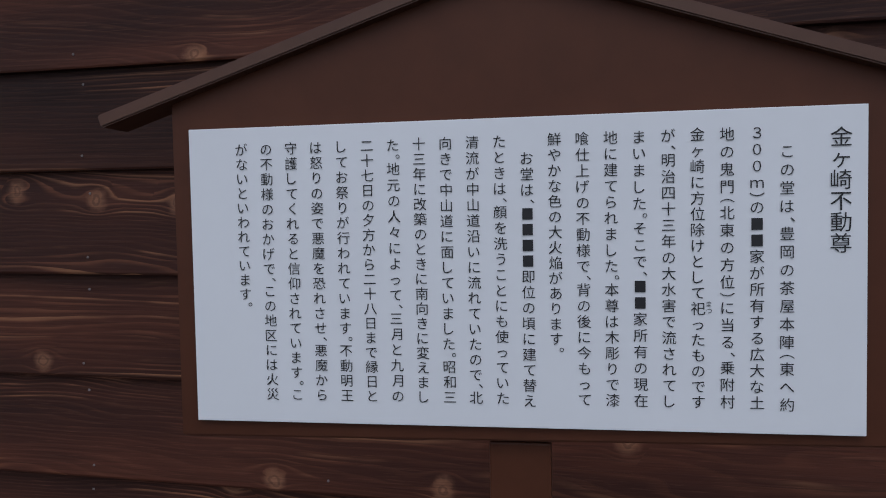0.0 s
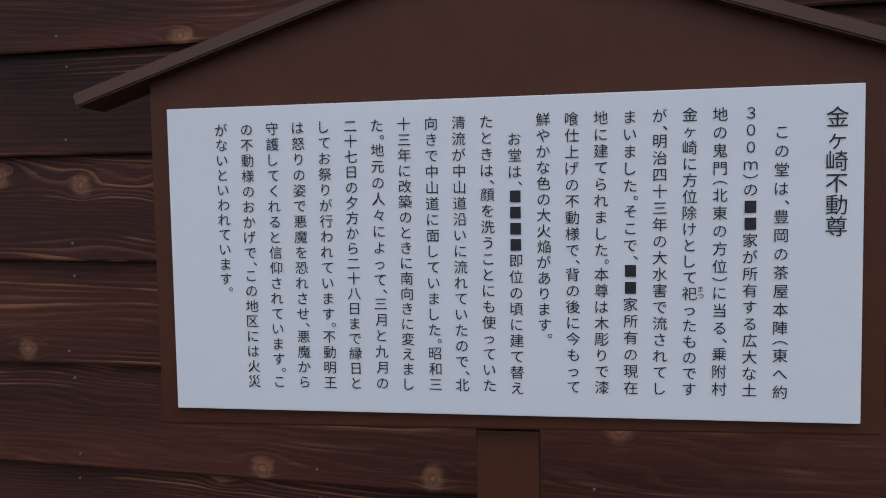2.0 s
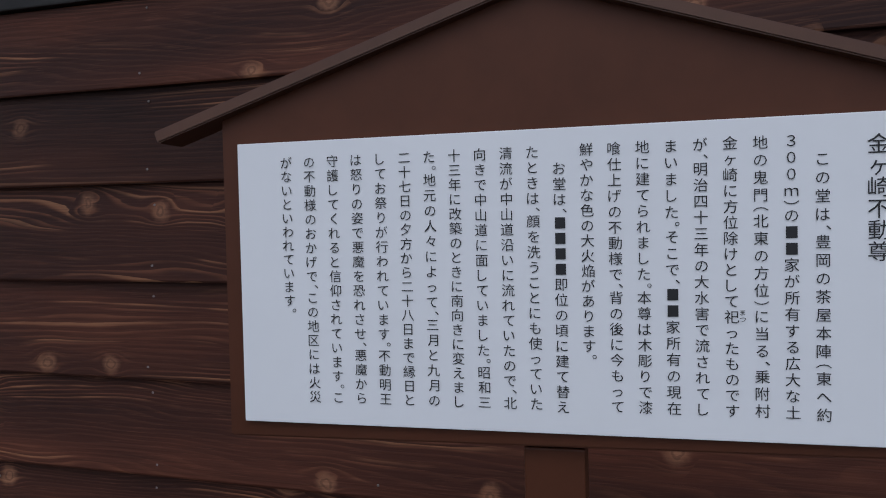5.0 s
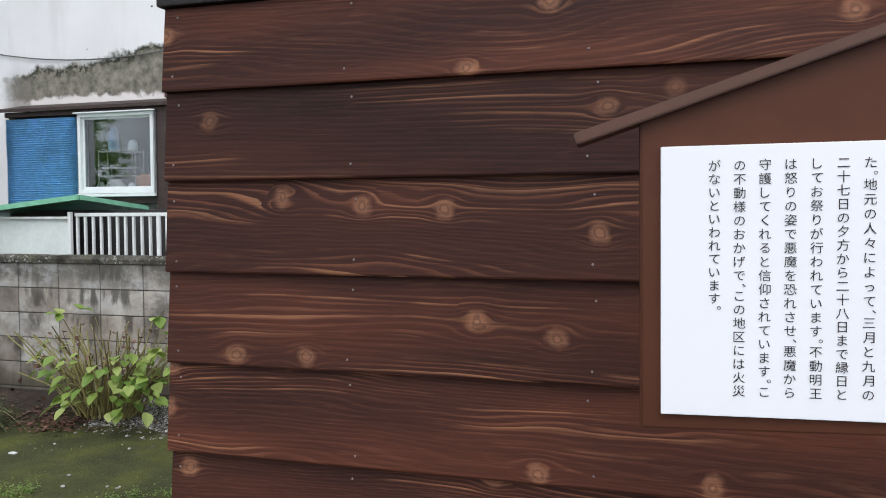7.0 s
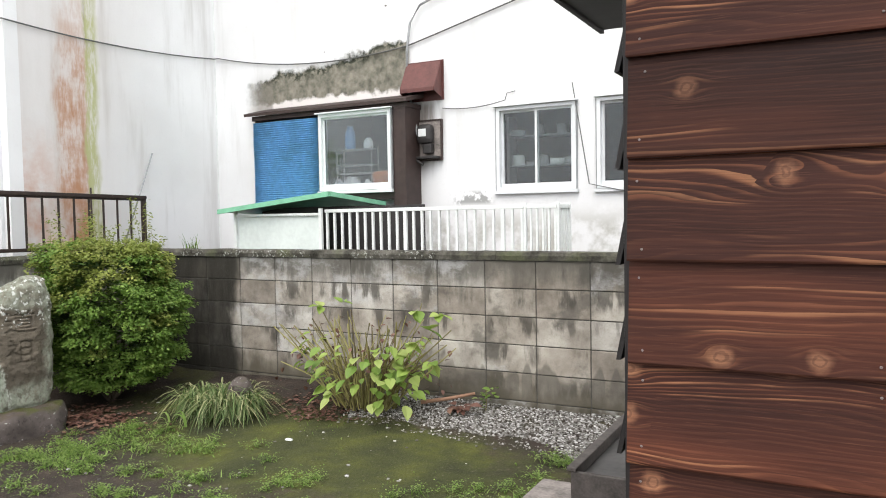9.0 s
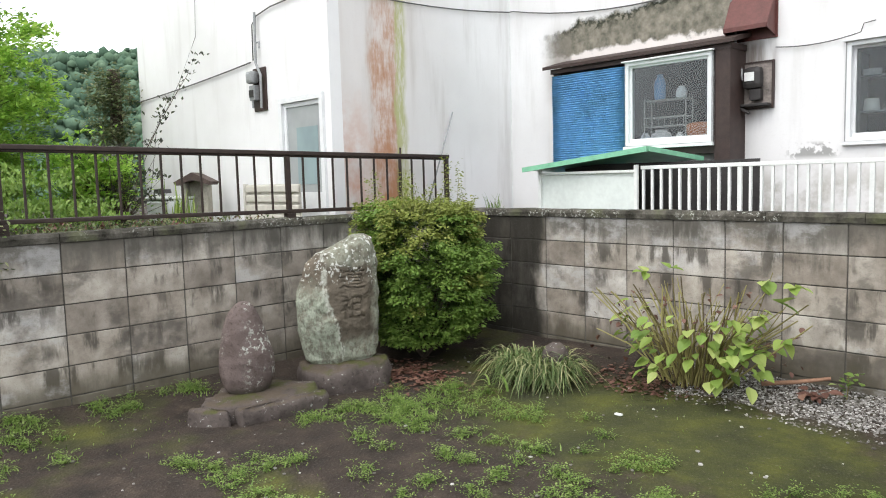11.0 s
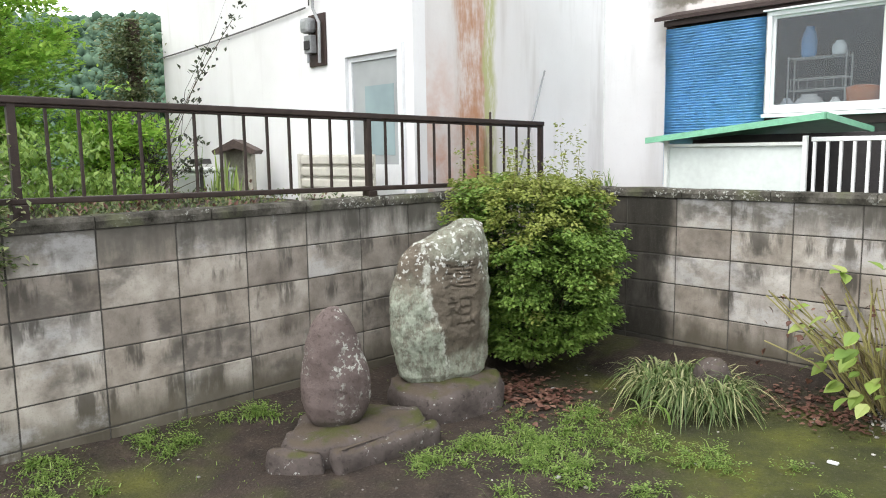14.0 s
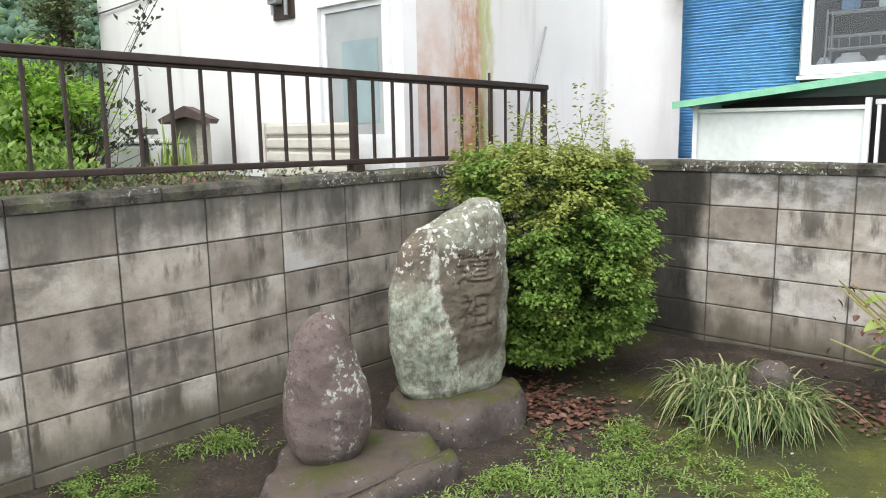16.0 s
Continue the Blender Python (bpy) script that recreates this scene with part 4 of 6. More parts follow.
def build_house():
    h = thing("house", "white rendered two-storey house with rust and algae stains", "house")
    WIN2, WIN3 = (-3.71, -2.98, 1.665, 2.40), (-2.80, -1.86, 1.66, 2.41)
    BAY = (-6.2, -4.62, 1.70, 2.45)
    wall_with_holes("back_wall", "x", XS, 3.0, YB, 0.12, [WIN2, WIN3, BAY], M_BACK, h)
    wall_with_holes("side_wall", "y", YF + 0.12, YB + 0.12, XS, 0.12, [], M_SIDE, h, "render stained by rust and green algae")
    DOOR, UPWIN = (-7.87, -7.15, 0.25, 2.25), (-7.86, -7.14, 3.24, 4.1)
    wall_with_holes("front_wall", "x", -11.15, XS, YF, 0.12, [DOOR, UPWIN], M_FRONT, h)
    part("end_wall", box(-11.15, -11.03, YF + 0.12, 9.0, LOW, TOP), M_FRONT, h)
    part("roof_slab", box(-11.6, XS + 0.15, YF - 0.15, 9.0, TOP + 0.002, TOP + 0.14), M_GREY, h)
    part("roof_slab", box(XS + 0.152, 3.1, YB - 0.15, 9.0, TOP + 0.002, TOP + 0.14), M_GREY, h)
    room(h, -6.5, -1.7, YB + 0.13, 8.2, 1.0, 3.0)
    # kitchen shelf with pale goods behind the two-leaf window
    ks = thing("kitchen_shelf", "dim kitchen shelf with pale crockery behind the sliding window", "shelf", at=(-3.35, 6.3, 1.9))
    for z in (0.0, 0.27):
        part("board", box(-0.36, 0.42, -0.08, 0.10, z - 0.012, z, 0.002), M_GREY, ks)
    for x in (-0.36, 0.42):
        part("upright", box(x - 0.012, x + 0.012, -0.08, 0.10, -0.55, 0.45, 0.002), M_GREY, ks)
    rk = random.Random(6)
    for z, n_things in ((0.001, 6), (0.271, 4)):
        for k in range(n_things):
            x, r, hh = -0.29 + 0.62 * k / (n_things - 1), rk.uniform(0.035, 0.07), rk.uniform(0.03, 0.11)
            part("crock", tube([(x, 0, z), (x, 0, z + hh * 0.4), (x, 0, z + hh)], r, 12, rk.uniform(0.45, 1.2)), M_GREY if k % 3 else M_WHITE, ks, smooth=True)
    # brown-framed insect screen over the far leaf
    sx0, sx1, sz0, sz1 = -2.21, -1.84, 1.70, 2.39
    sc = part("insect_screen", joined(box(sx0, sx0 + 0.03, YB - 0.032, YB - 0.022, sz0, sz1), box(sx1 - 0.03, sx1, YB - 0.032, YB - 0.022, sz0, sz1), box(sx0 + 0.03, sx1 - 0.03, YB - 0.032, YB - 0.022, sz1 - 0.03, sz1), box(sx0 + 0.03, sx1 - 0.03, YB - 0.032, YB - 0.022, sz0, sz0 + 0.03)), M_BROWN, h, "brown-framed insect screen")
    part("mesh", box(sx0 + 0.03, sx1 - 0.03, YB - 0.029, YB - 0.025, sz0 + 0.03, sz1 - 0.03), M_GREY, sc)
    vb = thing("wall_vent", "dark brown louvred vent box on the white wall", "vent", at=(-2.05, 5.9, 2.65))
    part("case", box(-0.20, 0.2, -0.03, 0.068, -0.10, 0.09, 0.006), M_BROWN, vb)
    part("cap", box(-0.23, 0.23, -0.07, 0.068, 0.092, 0.112, 0.004), M_BROWN, vb)
    for k in range(4):
        part("louvre", box(-0.17, 0.17, -0.045, -0.031, -0.075 + k * 0.04, -0.055 + k * 0.04, 0.002), M_DARK, vb)
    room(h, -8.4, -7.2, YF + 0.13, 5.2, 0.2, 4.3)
    part("seam", box(XS - 0.001, XS + 0.008, YB - 0.009, YB - 0.001, 0.3, TOP), M_WHITE, h)
    sliding_window(h, *WIN2[:2], YB, *WIN2[2:])
    sliding_window(h, *WIN3[:2], YB, *WIN3[2:])
    sliding_window(h, *UPWIN[:2], YF, *UPWIN[2:])
    # the side door: white frame, frosted pane with a lower panel
    x0, x1, z0, z1 = DOOR
    d = part("door", joined(box(x0, x0 + 0.05, YF - 0.03, YF + 0.08, z0, z1), box(x1 - 0.05, x1, YF - 0.03, YF + 0.08, z0, z1), box(x0 + 0.05, x1 - 0.05, YF - 0.03, YF + 0.08, z1 - 0.05, z1)), M_ALU, h, "white framed door with a frosted pane")
    part("leaf_frame", joined(box(x0 + 0.05, x0 + 0.09, YF + 0.0, YF + 0.035, z0, z1 - 0.05), box(x1 - 0.09, x1 - 0.05, YF + 0.0, YF + 0.035, z0, z1 - 0.05),
                              box(x0 + 0.09, x1 - 0.09, YF + 0.0, YF + 0.035, z1 - 0.09, z1 - 0.05), box(x0 + 0.09, x1 - 0.09, YF + 0.0, YF + 0.035, z0, z0 + 1.13)), M_ALU, d)
    part("pane", box(x0 + 0.09, x1 - 0.09, YF + 0.012, YF + 0.018, z0 + 1.13, z1 - 0.09), M_FROST, d)
    part("inner_pane", box(x0 + 0.24, x1 - 0.14, YF + 0.009, YF + 0.0115, z0 + 1.2, z1 - 0.28), M_FROST2, d)
    # bay window with a blue corrugated shutter
    bay = thing("bay_window", "brown bay window with a blue corrugated shutter and sliding pane", "window")
    yb = 5.69
    part("roof", prism([(yb - 0.05, 2.485), (yb - 0.05, 2.515), (YB - 0.002, 2.60), (YB - 0.002, 2.555)], "x", -6.36, -4.44), M_BROWN, bay)
    part("head_board", box(-6.30, -4.48, yb, YB - 0.003, 2.445, 2.49), M_BROWN, bay)
    part("side_cheek", box(-4.62, -4.49, yb + 0.002, YB - 0.003, 1.50, 2.444), M_BROWN, bay)
    part("side_cheek", box(-6.30, -6.22, yb + 0.05, YB - 0.003, 1.55, 2.444), M_BROWN, bay)
    part("bottom_board", box(-6.215, -4.625, yb + 0.03, YB - 0.003, 1.62, 1.68), M_BROWN, bay)
    bm = bmesh.new()
    n = 300
    prev = None
    for i in range(n + 1):
        z = 1.16 + (2.42 - 1.16) * i / n
        yy = yb - 0.012 + 0.007 * math.sin(i * 2 * math.pi / 5)
        row = [bm.verts.new((-6.27 + 0.82 * k / 6, yy + 0.01 * noise.noise(Vector((k * 0.8, z * 2, 0))), z)) for k in range(7)]
        back = None
        if prev:
            for k in range(6):
                bm.faces.new((prev[k], prev[k + 1], row[k + 1], row[k]))
        prev = row
    bmesh.ops.solidify(bm, geom=list(bm.faces), thickness=-0.004)
    part("shutter", bm, M_BLUE, bay, "blue corrugated plastic sheet", True)
    sliding_window(bay, -5.44, -4.633, yb - 0.01, 1.71, 2.44, sash=1)
    # goods on the sill behind the pane
    shelf = tagged(part("window_shelf", box(-5.42, -4.64, 5.80, 5.966, 1.685, 1.705), M_OLD), "narrow wooden shelf inside the bay window", "shelf")
    # a two-tier dish rack holds the upper goods
    dr = thing("dish_rack", "grey wire dish rack seen dimly behind the bay window", "rack", at=(-5.14, 5.87, 1.7055))
    for x in (-0.2, 0.2):
        for y in (-0.06, 0.06):
            part("upright", tube([(x, y, 0), (x, y, 0.42)], 0.006, 6), M_GREY, dr)
    for z in (0.17, 0.25, 0.40):
        part("tier", joined(*[tube([(-0.2, y, z), (0.2, y, z)], 0.005, 6) for y in (-0.06, 0.0, 0.06)]), M_GREY, dr)
    for k in range(7):
        part("wire", tube([(-0.18 + 0.06 * k, -0.06, 0.17), (-0.18 + 0.06 * k, -0.06, 0.25)], 0.003, 6), M_GREY, dr)
    goods = (("bowl", -4.84, 5.86, 0.12, (0.40, 0.15, 0.07), 0.17, 0), ("jar", -5.02, 5.86, 0.04, (0.6, 0.6, 0.6), 0.11, 0), ("kettle", -5.20, 5.86, 0.10, (0.42, 0.42, 0.43), 0.14, 0),
             ("jar", -5.36, 5.86, 0.05, (0.5, 0.52, 0.55), 0.12, 0), ("bottle", -5.22, 5.87, 0.055, (0.14, 0.30, 0.55), 0.22, 0.406), ("tin", -5.01, 5.87, 0.05, (0.72, 0.74, 0.76), 0.10, 0.406))
    for name, x, y, r, colr, hh, lift in goods:
        bm = bmesh.new()
        prof = [(0.75, 0), (1.0, 0.12), (1.0, 0.6), (0.8, 0.8), (0.55, 0.88), (0.55, 1.0)] if name != "bowl" else [(0.45, 0), (0.8, 0.3), (1.0, 0.75), (0.9, 1.0), (0.5, 1.08)]
        rings = [[bm.verts.new((x + r * k * math.cos(a), y + r * 0.7 * k * math.sin(a), 1.7055 + lift + hh * z)) for a in (2 * math.pi * j / 16 for j in range(16))] for k, z in prof]
        for p, q in zip(rings, rings[1:]):
            for j in range(16):
                bm.faces.new((p[j], p[(j + 1) % 16], q[(j + 1) % 16], q[j]))
        bm.faces.new(rings[0][::-1])
        bm.faces.new(rings[-1])
        tagged(part(name, bm, plain(name + "_glaze", colr, 0.4, spread=0.15), smooth=True), "household " + name + " seen dimly behind the bay window", name)


def frost(name, col):
    n = Nodes(name, 0.35, spec=0.4)
    f = n.noise(n.pos(), 3.0, 3)
    n.colour(n.ramp(f, (0.35, tuple(c * 0.8 for c in col)), (0.65, col)))
    return n.m


M_FROST, M_FROST2 = frost("frosted_glass", (0.36, 0.38, 0.38)), frost("curtain_behind_glass", (0.27, 0.35, 0.36))
build_house()


# ---- plants ----
def leaf_cloud(name, centres, count, size, material, parent, rnd, spread=0.06, droop=0.3, label=""):
    """Small pointed leaves on sprays round the given centres (place, outward)."""
    verts, faces = [], []
    for _ in range(count):
        c, out = rnd.choice(centres)
        p = c + Vector((rnd.gauss(0, spread), rnd.gauss(0, spread), rnd.gauss(0, spread * 0.32)))
        d = (out * 0.8 + Vector((rnd.uniform(-1, 1), rnd.uniform(-1, 1), rnd.uniform(-droop, 0.35)))).normalized()
        up = Vector((rnd.uniform(-0.5, 0.5), rnd.uniform(-0.5, 0.5), 1)).normalized()
        s = d.cross(up).normalized()
        fold = s.cross(d) * 0.12
        L = size * rnd.uniform(0.6, 1.25)
        w = L * 0.30
        k = len(verts)
        verts += [p, p + d * L * 0.45 + s * w + fold * L, p + d * L, p + d * L * 0.45 - s * w + fold * L]
        faces += [(k, k + 1, k + 2), (k, k + 2, k + 3)]
    return loose(name, verts, faces, material, parent, label)


def branch_set(parent, base, tips, r, rnd, name="branch"):
    bms = []
    for tip in tips:
        b, t = Vector(base), Vector(tip)
        mid = b.lerp(t, 0.5) + Vector((rnd.uniform(-0.05, 0.05), rnd.uniform(-0.05, 0.05), 0.06 * (t - b).length))
        q = b.lerp(mid, 0.5) + Vector((rnd.uniform(-0.02, 0.02), rnd.uniform(-0.02, 0.02), 0.01))
        bms.append(tube([b, q, mid, t], r, 6, 0.25))
    return part(name, joined(*bms), M_BARK, parent)


def spray(verts, faces, c, out, radius, count, size, rnd):
    """One flat, drooping spray: leaves along side twigs, lying nearly level."""
    side = Vector((-out.y, out.x, 0)).normalized()
    fall = rnd.uniform(0.15, 0.55)
    for _ in range(count):
        a, r = rnd.uniform(-math.pi, math.pi), radius * math.sqrt(rnd.random())
        u, v = r * math.cos(a), r * math.sin(a) * 0.85
        p = c + out * u + side * v + Vector((0, 0, -fall * (u + radius) * 0.6 - 0.5 * v * v / radius + rnd.gauss(0, 0.016)))
        turn = a * 0.5 + rnd.gauss(0, 0.5)
        d = (out * math.cos(turn) + side * math.sin(turn) + Vector((0, 0, rnd.uniform(-0.7, 0.3)))).normalized()
        s = d.cross(Vector((rnd.gauss(0, 0.4), rnd.gauss(0, 0.4), 1))).normalized()
        n = s.cross(d)
        L = size * rnd.uniform(0.65, 1.3)
        w = L * 0.36
        k = len(verts)
        verts += [p, p + d * L * 0.42 + s * w + n * L * 0.05, p + d * L - n * L * 0.10, p + d * L * 0.42 - s * w + n * L * 0.05]
        faces += [(k, k + 1, k + 2), (k, k + 2, k + 3)]


def build_shrub():
    rnd = random.Random(21)
    at = Vector((-6.18, 3.83, 0.0))
    sh = thing("shrub", "dense green shrub with small leaves in layered sprays, beside the stone", "shrub", at=at)
    tips, inner, green, young = [], [], ([], []), ([], [])
    for i in range(760):
        a, u = rnd.uniform(0, 2 * math.pi), rnd.uniform(-1, 1)
        w = math.sqrt(1 - u * u) ** (0.62 if u > 0 else 0.85)
        lump = 1 + 0.34 * noise.noise(Vector((w * math.cos(a) * 2.6, w * math.sin(a) * 2.6, u * 2.9)))
        r = lump * rnd.uniform(0.84, 1.0)
        hgt = 0.73 + u * 0.59 * (0.7 + 0.3 * r)
        # sprays gather in tiers
        hgt = 0.72 * hgt + 0.28 * (round(hgt / 0.12 + rnd.gauss(0, 0.15)) * 0.12)
        p = Vector((w * math.cos(a) * 0.54 * r + 0.02, w * math.sin(a) * 0.55 * r + 0.01, hgt))
        out = Vector((p.x, p.y, 0.02)).normalized()
        if p.z < 0.18:
            continue
        fresh = noise.noise(p * 3.0 + Vector((4, 0, 1))) * 0.5 + (hgt - 0.72) * 0.8 > rnd.uniform(0.06, 0.5)
        spray(*(young if fresh else green), p, out, rnd.uniform(0.05, 0.10), 84, 0.027, rnd)
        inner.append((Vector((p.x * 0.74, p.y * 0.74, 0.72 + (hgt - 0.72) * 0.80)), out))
        if i % 14 == 0:
            tips.append(p * 0.92)
    # thin new shoots stand above the crown
    shoots = []
    for k in range(20):
        x = rnd.uniform(-0.46, 0.34)
        foot = Vector((x, rnd.uniform(-0.34, 0.36), 1.16))
        tip = foot + Vector((rnd.gauss(0, 0.05), rnd.gauss(0, 0.05), rnd.uniform(0.08, 0.30) + (0.14 if k % 6 == 0 else 0)))
        shoots.append((foot, tip))
        for j in range(7):
            c = foot.lerp(tip, 0.3 + 0.7 * j / 4)
            spray(*young, c, Vector((rnd.uniform(-1, 1), rnd.uniform(-1, 1), 0.1)).normalized(), 0.03, 9, 0.026, rnd)
    branch_set(sh, (0, 0, 0), tips, 0.010, rnd)
    for f, t in shoots:
        part("shoot", tube([f, t], 0.0022, 5, 0.5), M_STEM, sh)
    tagged(loose("foliage", *green, M_LEAF, sh), kind="stuff")
    tagged(loose("young_leaves", *young, M_LEAF_NEW, sh, "bronze-green young leaves"), kind="stuff")
    # inner leaves carry the shade of the crown's gaps in their colour
    leaf_cloud("inner_leaves", inner, 9000, 0.045, M_LEAF_SHADE, sh, rnd, 0.06)


def build_tree(name, label, at, height, spread, clumps, leaves, size, seed, crown_lo=0.3):
    rnd = random.Random(seed)
    tr = thing(name, label, "tree", group="trees behind the fence", at=at)
    part("trunk", tube([(0, 0, -0.05), (0.03, 0.02, height * 0.25), (-0.03, 0.05, height * 0.55), (0.02, 0, height * 0.9)], 0.055, 10, 0.3), M_BARK, tr)
    cs, tips = [], []
    for _ in range(clumps):
        a = rnd.uniform(0, 2 * math.pi)
        hgt = rnd.uniform(crown_lo, 1.0)
        r = spread * math.sqrt(rnd.uniform(0.05, 1)) * (1.0 - 0.55 * abs(hgt - 0.55) / 0.45 * rnd.uniform(0.5, 1.1))
        p = Vector((r * math.cos(a), r * math.sin(a), hgt * height))
        out = Vector((p.x, p.y, 0.35 * spread)).normalized()
        tips.append(p)
        for _ in range(5):
            cs.append((p + Vector((rnd.gauss(0, 0.09), rnd.gauss(0, 0.09), rnd.gauss(0, 0.06))), out))
    branch_set(tr, (0, 0, height * 0.3), tips[: clumps // 2], 0.009, rnd)
    leaf_cloud("crown", cs, leaves, size, M_TREE, tr, rnd, 0.075, 0.6)
    return tr


def blade(verts, faces, base, d, length, width, arch, steps=5):
    s = Vector((-d.y, d.x, 0)).normalized() * width
    k = len(verts)
    for i in range(steps + 1):
        t = i / steps
        p = base + d * (length * t * (0.18 + 0.42 * t * arch)) + Vector((0, 0, length * t * (1.15 - arch * t)))
        w = s * (1 - t) ** 0.6 if i < steps else s * 0.02
        verts += [p - w, p + w]
    for i in range(steps):
        a = k + 2 * i
        faces.append((a, a + 1, a + 3, a + 2))


def build_clump():
    rnd = random.Random(5)
    cl = thing("strap_leaf_clump", "clump of arching green and straw-coloured strap leaves on the soil", "plant", at=(-5.08, 3.92, 0.04))
    verts, faces = [], []
    for _ in range(1300):
        a = rnd.uniform(0, 2 * math.pi)
        r = 0.23 * math.sqrt(rnd.random())
        b = Vector((r * math.cos(a) * 1.35, r * math.sin(a), 0))
        b2 = a + rnd.gauss(0, 1.1)
        d = Vector((math.cos(b2), math.sin(b2), 0)) * rnd.uniform(0.3, 1.1)
        blade(verts, faces, b, d, rnd.uniform(0.18, 0.52), rnd.uniform(0.004, 0.0085), rnd.uniform(0.85, 1.45))
    tagged(loose("foliage", verts, faces, M_BLADE, cl), kind="stuff")
    verts, faces = [], []
    for k, (bx, by, ang, ln) in enumerate(((-4.98, 3.50, 3.4, 0.30), (-4.96, 3.47, 3.7, 0.26), (-5.10, 3.46, 3.1, 0.24), (-4.9, 3.42, 2.9, 0.28), (-5.05, 3.40, 3.9, 0.22))):
        blade(verts, faces, Vector((bx + 5.08, by - 3.92, 0.02)), Vector((math.cos(ang), math.sin(ang), 0)), ln, 0.010, 1.2)
    loose("fallen_blades", verts, faces, M_GRASS, cl)
    tagged(part("rock", rock(9, (0.11, 0.09, 0.15), m=pose(-4.98, 4.02, 0.13)), M_BASE, smooth=True), "rounded grey stone half hidden among strap leaves", "stone")


def broad_leaf(verts, faces, p, d, L, rnd):
    up = Vector((rnd.uniform(-0.4, 0.4), rnd.uniform(-0.4, 0.4), 1)).normalized()
    s = d.cross(up).normalized()
    n = s.cross(d)
    k = len(verts)
    prof = ((0, 0.02), (0.2, 0.30), (0.45, 0.37), (0.7, 0.26), (0.9, 0.10), (1.0, 0.0))
    for t, w in prof:
        c = p + d * (L * t) - n * (L * 0.22 * t * t)
        verts += [c - s * (w * L) + n * (w * L * 0.25), c, c + s * (w * L) + n * (w * L * 0.25)]
    for i in range(len(prof) - 1):
        a = k + 3 * i
        faces += [(a, a + 1, a + 4, a + 3), (a + 1, a + 2, a + 5, a + 4)]


def build_hydrangea():
    rnd = random.Random(8)
    hy = thing("hydrangea", "hydrangea with bare straw-coloured stems and large bright green leaves", "plant", at=(-4.08, 4.36, 0.06))
    bms, tops = [], []
    for i in range(115):
        a = rnd.uniform(0, 2 * math.pi)
        r0, lean = rnd.uniform(0, 0.16), rnd.uniform(0.05, 0.6)
        b = Vector((r0 * math.cos(a) * 1.6, r0 * math.sin(a) * 0.8, 0))
        hgt = rnd.uniform(0.35, 0.78) * (1 - 0.35 * lean)
        a += rnd.gauss(0, 0.5)
        t = b + Vector((math.cos(a) * lean * 0.95, math.sin(a) * lean * 0.45, hgt))
        m = b.lerp(t, 0.5) + Vector((rnd.gauss(0, 0.035), rnd.gauss(0, 0.03), 0.07))
        bms.append(tube([b, m, t], rnd.uniform(0.004, 0.0085), 5, 0.6))
        tops.append((t, m, a))
    for b in bms:
        part("stem", b, M_STEM, hy)
    verts, faces = [], []
    for i in range(120):
        # leafy on the lower rim and on the east side
        a = rnd.uniform(-0.9, 0.8) if i % 2 else rnd.uniform(-3.3, -0.6)
        r = rnd.uniform(0.28, 0.52)
        p = Vector((math.cos(a) * r, math.sin(a) * r * 0.7, rnd.uniform(0.10, 0.52)))
        d = Vector((math.cos(a + rnd.uniform(-0.6, 0.6)), math.sin(a + rnd.uniform(-0.6, 0.6)) - 0.3, rnd.uniform(-0.8, 0.25))).normalized()
        broad_leaf(verts, faces, p, d, rnd.uniform(0.055, 0.12), rnd)
    for p0 in ((0.52, -0.12, 0.75), (0.60, -0.10, 0.62), (0.50, -0.1, 0.52), (0.66, -0.05, 0.72), (-0.30, -0.10, 0.74), (-0.12, -0.1, 0.78), (0.62, -0.1, 0.40), (0.45, -0.16, 0.34)):
        p = Vector(p0)
        for _ in range(3):
            d = Vector((rnd.uniform(-0.5, 1), rnd.uniform(-1, 0.2), rnd.uniform(-0.5, 0.4))).normalized()
            broad_leaf(verts, faces, p, d, rnd.uniform(0.08, 0.125), rnd)
    loose("leaves", verts, faces, M_HYD, hy)
    part("leafy_shoot", joined(tube([(0.12, 0, 0), (0.4, -0.06, 0.4), (0.55, -0.1, 0.80)], 0.006, 6, 0.5), tube([(0.1, 0, 0), (0.4, -0.1, 0.25), (0.64, -0.1, 0.62)], 0.005, 6, 0.5)), M_STEM, hy)
    verts, faces = [], []
    for i in range(140):
        t, m, a = rnd.choice(tops)
        p = t + Vector((rnd.gauss(0, 0.02), rnd.gauss(0, 0.02), -rnd.uniform(0, 0.2)))
        d = Vector((rnd.uniform(-1, 1), rnd.uniform(-1, 1), rnd.uniform(-1, 0.6))).normalized()
        broad_leaf(verts, faces, p, d, rnd.uniform(0.02, 0.05), rnd)
    loose("withered_leaves", verts, faces, M_LITTER, hy)


